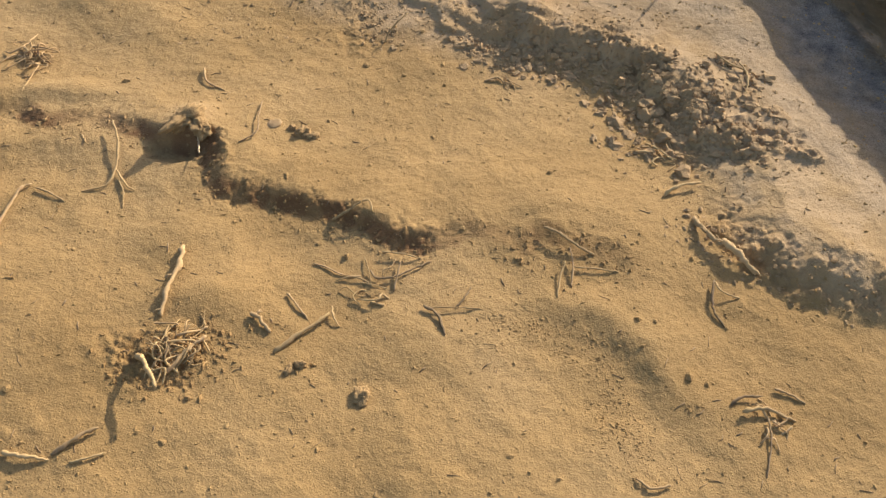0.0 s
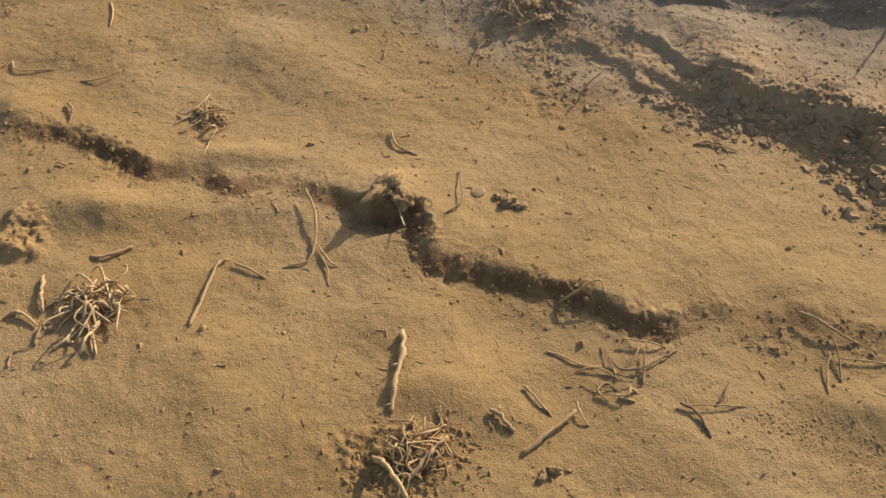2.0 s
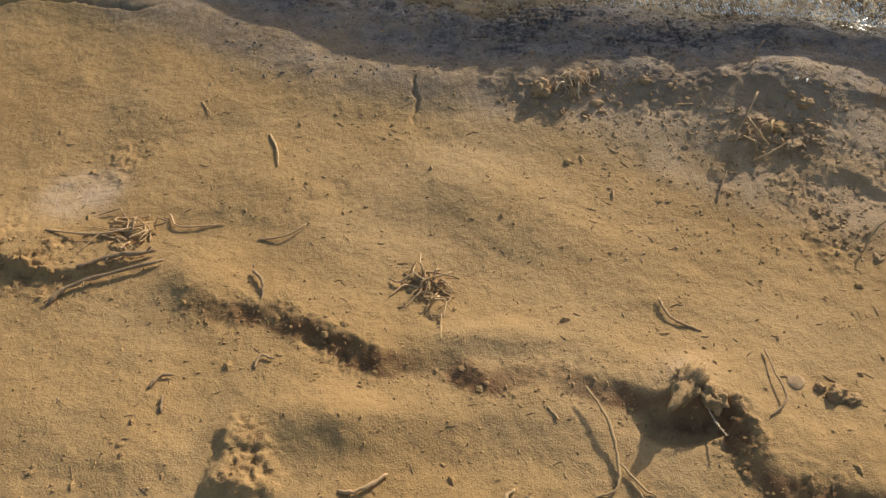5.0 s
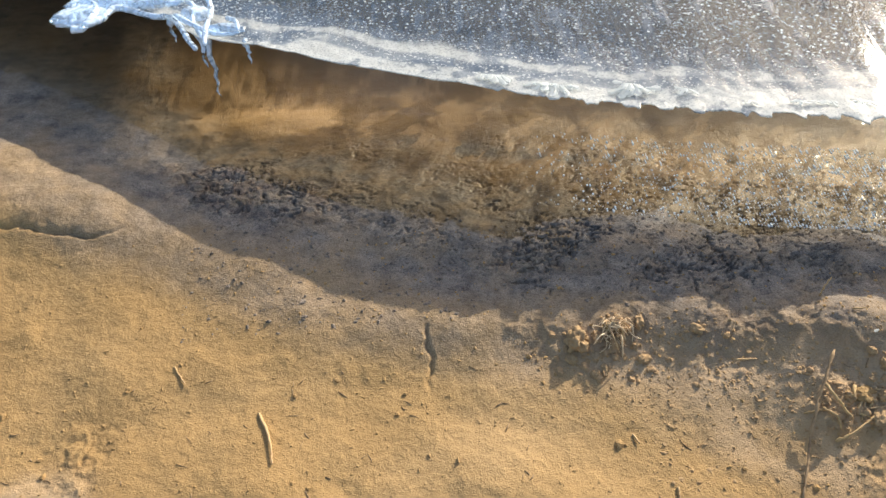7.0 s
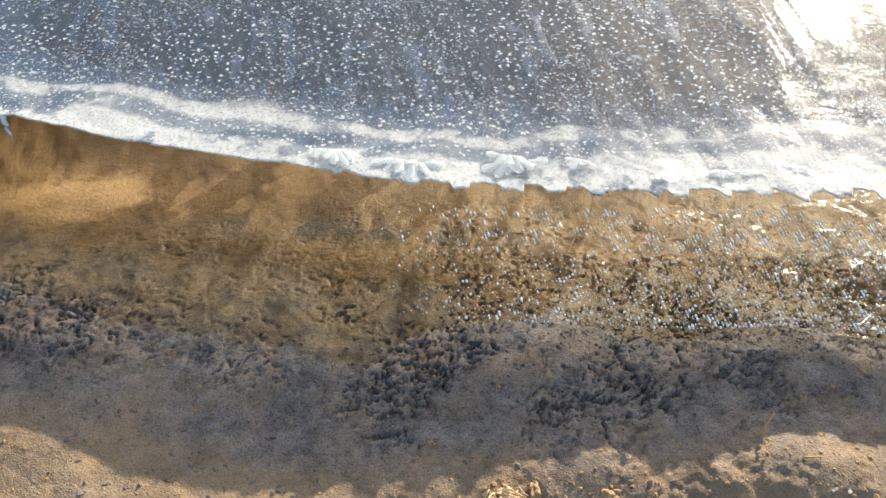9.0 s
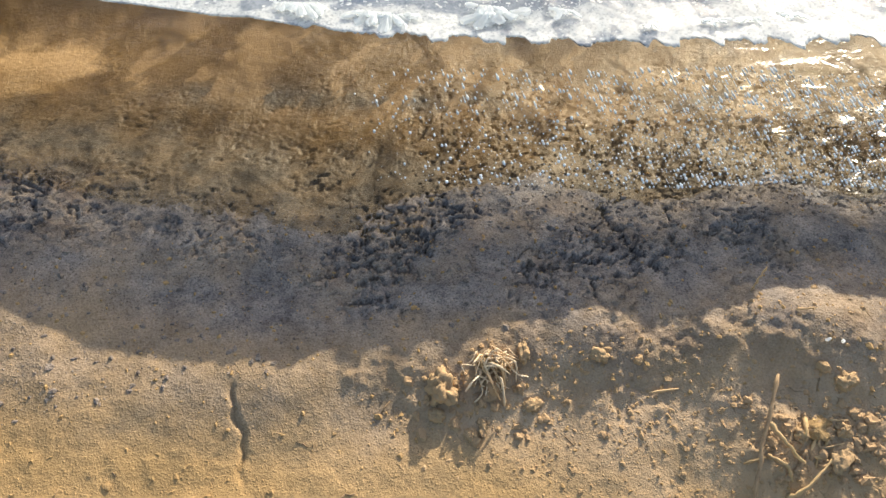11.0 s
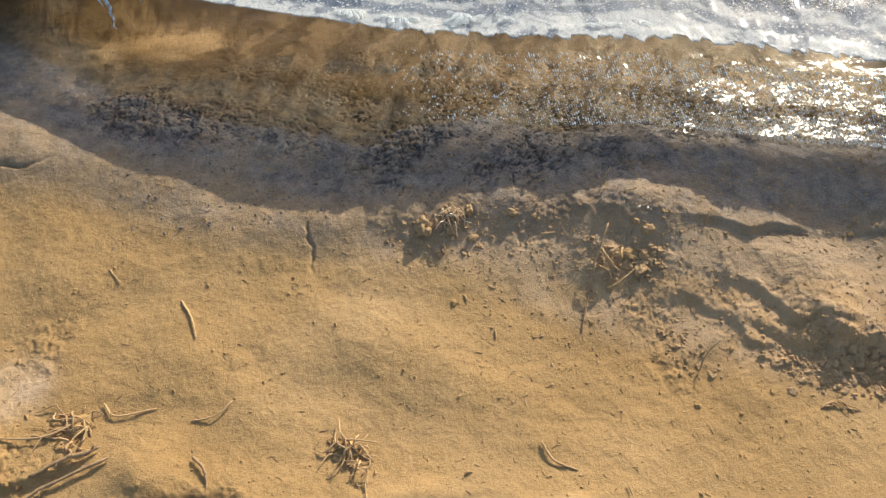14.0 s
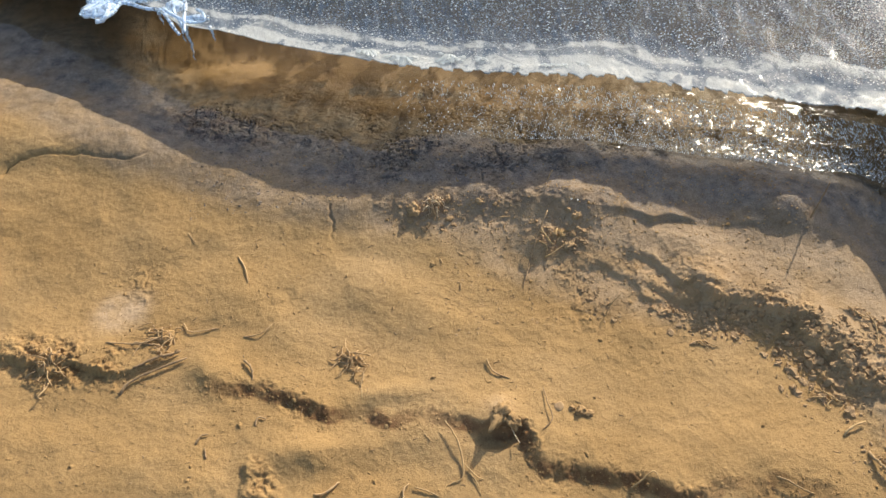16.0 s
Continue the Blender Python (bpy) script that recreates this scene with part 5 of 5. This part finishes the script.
crumbs("soil_lumps", 90, (0.0010, 0.0045), near_line([(-0.10, 1.06), (-0.085, 1.0), (-0.075, 0.965)], 0.016), "small lumps of soil spilled down a slope", 39, 0.0, 0.15, 2, 2.5, 0.4)
crumbs("soil_crumbs", 3000, (0.0005, 0.0030), lambda r, n: np.stack([r.uniform(-0.36, 0.36, n), r.uniform(0.96, 1.27, n)], -1), "fine crumbs of dry soil on a raised shelf", 41, 0.0, 0.25, pale=0.3)
crumbs("soil_crumbs", 1800, (0.0006, 0.0035), lambda r, n: np.stack([r.uniform(-0.85, 0.15, n), r.uniform(1.30, 1.48, n)], -1), "damp crumbs on the shaded shore, tinted dark for the shade", 43, 0.9, 0.2)
litter(620, 8)
crumbs("soil_crumbs", 520, (0.0008, 0.0042), near_line([(-0.31, 0.455), (-0.215, 0.465)], 0.018), "crumbs of sand in a heap of roots", 9)


# ---- skim ice along the shore, and white beads for its glints ----
def film_material():
    m, n, l = material("skim_ice")
    out = n.new("ShaderNodeOutputMaterial")
    clear, gloss, fr, mx = node(n, "ShaderNodeBsdfTransparent", Color=(0.97, 0.96, 0.93, 1)), node(n, "ShaderNodeBsdfGlossy", Roughness=0.11), node(n, "ShaderNodeFresnel", IOR=1.40), n.new("ShaderNodeMixShader")
    co, t = n.new("ShaderNodeTexCoord"), node(n, "ShaderNodeTexNoise", Scale=330.0, Detail=2.0)
    mp = n.new("ShaderNodeMapping")
    mp.inputs["Scale"].default_value = (1.0, 0.4, 1.0)
    l.new(co.outputs["Object"], mp.inputs[0])
    l.new(mp.outputs[0], t.inputs["Vector"])
    bp = node(n, "ShaderNodeBump", Strength=0.6, Distance=0.0009)
    l.new(t.outputs["Fac"], bp.inputs["Height"])
    for q in (gloss, fr):
        l.new(bp.outputs[0], q.inputs["Normal"])
    l.new(fr.outputs[0], mx.inputs[0])
    l.new(clear.outputs[0], mx.inputs[1])
    l.new(gloss.outputs[0], mx.inputs[2])
    l.new(mx.outputs[0], out.inputs[0])
    return m


def skim_ice():
    """A thin clear skin of ice that falls from the mud to the water."""
    d, q, way = edge_sweep(900)
    keep = (q[:, 0] > -0.75) & (q[:, 0] < 0.66)
    d, q, way = d[keep], q[keep], way[keep]
    back = np.arange(-0.10, 0.13, 0.004)
    P = q[:, None] + back[None, :, None] * way[:, None]
    X, Y = P[..., 0], P[..., 1]
    grow = step(-0.42, 0.1, X)
    Z = WATER_Z + 0.006 + grow * (0.005 * vnoise(X * 15 + 3, Y * 11, 131) + 0.0035 * vnoise(X * 31, Y * 37, 133)) + 0.0022 * fbm(X * 60, Y * 60, 135, 3)
    saw = ((back[None] + 0.03 * vnoise(X * 6, Y * 6, 141)) / 0.085) % 1.0
    Z = Z + 0.0125 * (0.5 - saw) * step(-0.2, 0.08, X) * step(0.0, 0.12, saw)
    Z = Z - 0.03 * (1 - step(-0.12, 0.16, X + 0.35 * fbm(X * 9, Y * 12, 139, 3)))
    Z = Z - 0.03 * (1 - step(-0.10, -0.075, back + 0.02 * vnoise(d * 9, d * 0, 137)[:, None]))
    me = grid_mesh("skim_ice", X.T, Y.T, Z.T)
    me.materials.append(film_material())
    ob = tagged(new("skim_ice", me), "thin glassy skin of ice along the muddy shore", "ice", kind="structure")
    ob.visible_shadow = False


skim_ice()


# white beads added in place of sun glints on the shore ice
def glint_beads(count, seed):
    r = np.random.RandomState(seed)
    d, q, way = edge_sweep(900)
    bm = bmesh.new()
    bmesh.ops.create_icosphere(bm, subdivisions=1, radius=1.0)
    base = np.array([v.co for v in bm.verts])
    tri = np.array([[v.index for v in f.verts] for f in bm.faces])
    bm.free()
    x = -0.42 + 1.06 * r.rand(count) ** 0.6
    i = np.searchsorted(q[:, 0], x).clip(0, len(q) - 1)
    back = -0.07 + 0.17 * r.rand(count) ** 1.3
    p = q[i] + back[:, None] * way[i]
    s = 0.0007 + 0.0015 * r.rand(count) ** 3
    z = np.array([max(floor_at(a, b), WATER_Z + 0.004) for a, b in p]) + 0.006
    v = base[None] * s[:, None, None] * np.stack([0.8 + 0 * back, 1 + 2.2 * step(0.02, 0.06, back) * r.rand(count), 0.8 + 0 * back], -1)[:, None] + np.concatenate([p, z[:, None]], 1)[:, None]
    f = (tri[None] + (np.arange(count) * len(base))[:, None, None]).reshape(-1, 3)
    me = bpy.data.meshes.new("glint_beads")
    me.from_pydata(v.reshape(-1, 3).tolist(), [], f.tolist())
    m, n, l = material("glint_bead")
    out, b = n.new("ShaderNodeOutputMaterial"), node(n, "ShaderNodeBsdfPrincipled", Roughness=0.15)
    b.inputs["Base Color"].default_value = (0.8, 0.83, 0.84, 1)
    l.new(b.outputs[0], out.inputs[0])
    me.polygons.foreach_set("use_smooth", np.ones(len(me.polygons), bool))
    me.materials.append(m)
    return tagged(new("glint_beads", me), "tiny white beads for the glints over the shore ice", "frost", kind="stuff")


glint_beads(8000, 12)


def ice_chip(x, y, size, seed):
    """A small broken flake of ice lying on the soil, coloured white for its glint."""
    r, bm = random.Random(seed), bmesh.new()
    rim = [(math.cos(a) * size * r.uniform(0.6, 1.0), math.sin(a) * size * 0.5 * r.uniform(0.6, 1.0)) for a in (2 * math.pi * k / 7 for k in range(7))]
    top, low = [bm.verts.new((u, v, 0.0016)) for u, v in rim], [bm.verts.new((u * 0.9, v * 0.9, -0.0012)) for u, v in rim]
    bm.faces.new(top)
    bm.faces.new(low[::-1])
    for k in range(7):
        bm.faces.new((top[k], low[k], low[(k + 1) % 7], top[(k + 1) % 7]))
    ob = finish("ice_chip", bm, FROST, smooth=False)
    ob.location = (x, y, floor_at(x, y) + 0.0012)
    ob.rotation_euler = (radians(12), radians(-8), r.uniform(0, 3))
    return tagged(ob, "small chip of ice on dry soil, white for its glint", "ice", "ice chips on the soil")


# frost white stands for the sun's glint on these chips
for k, (x, y, size) in enumerate([(-0.094, 1.206, 0.003), (-0.083, 1.202, 0.002)]):
    ice_chip(x, y, size, 60 + k)
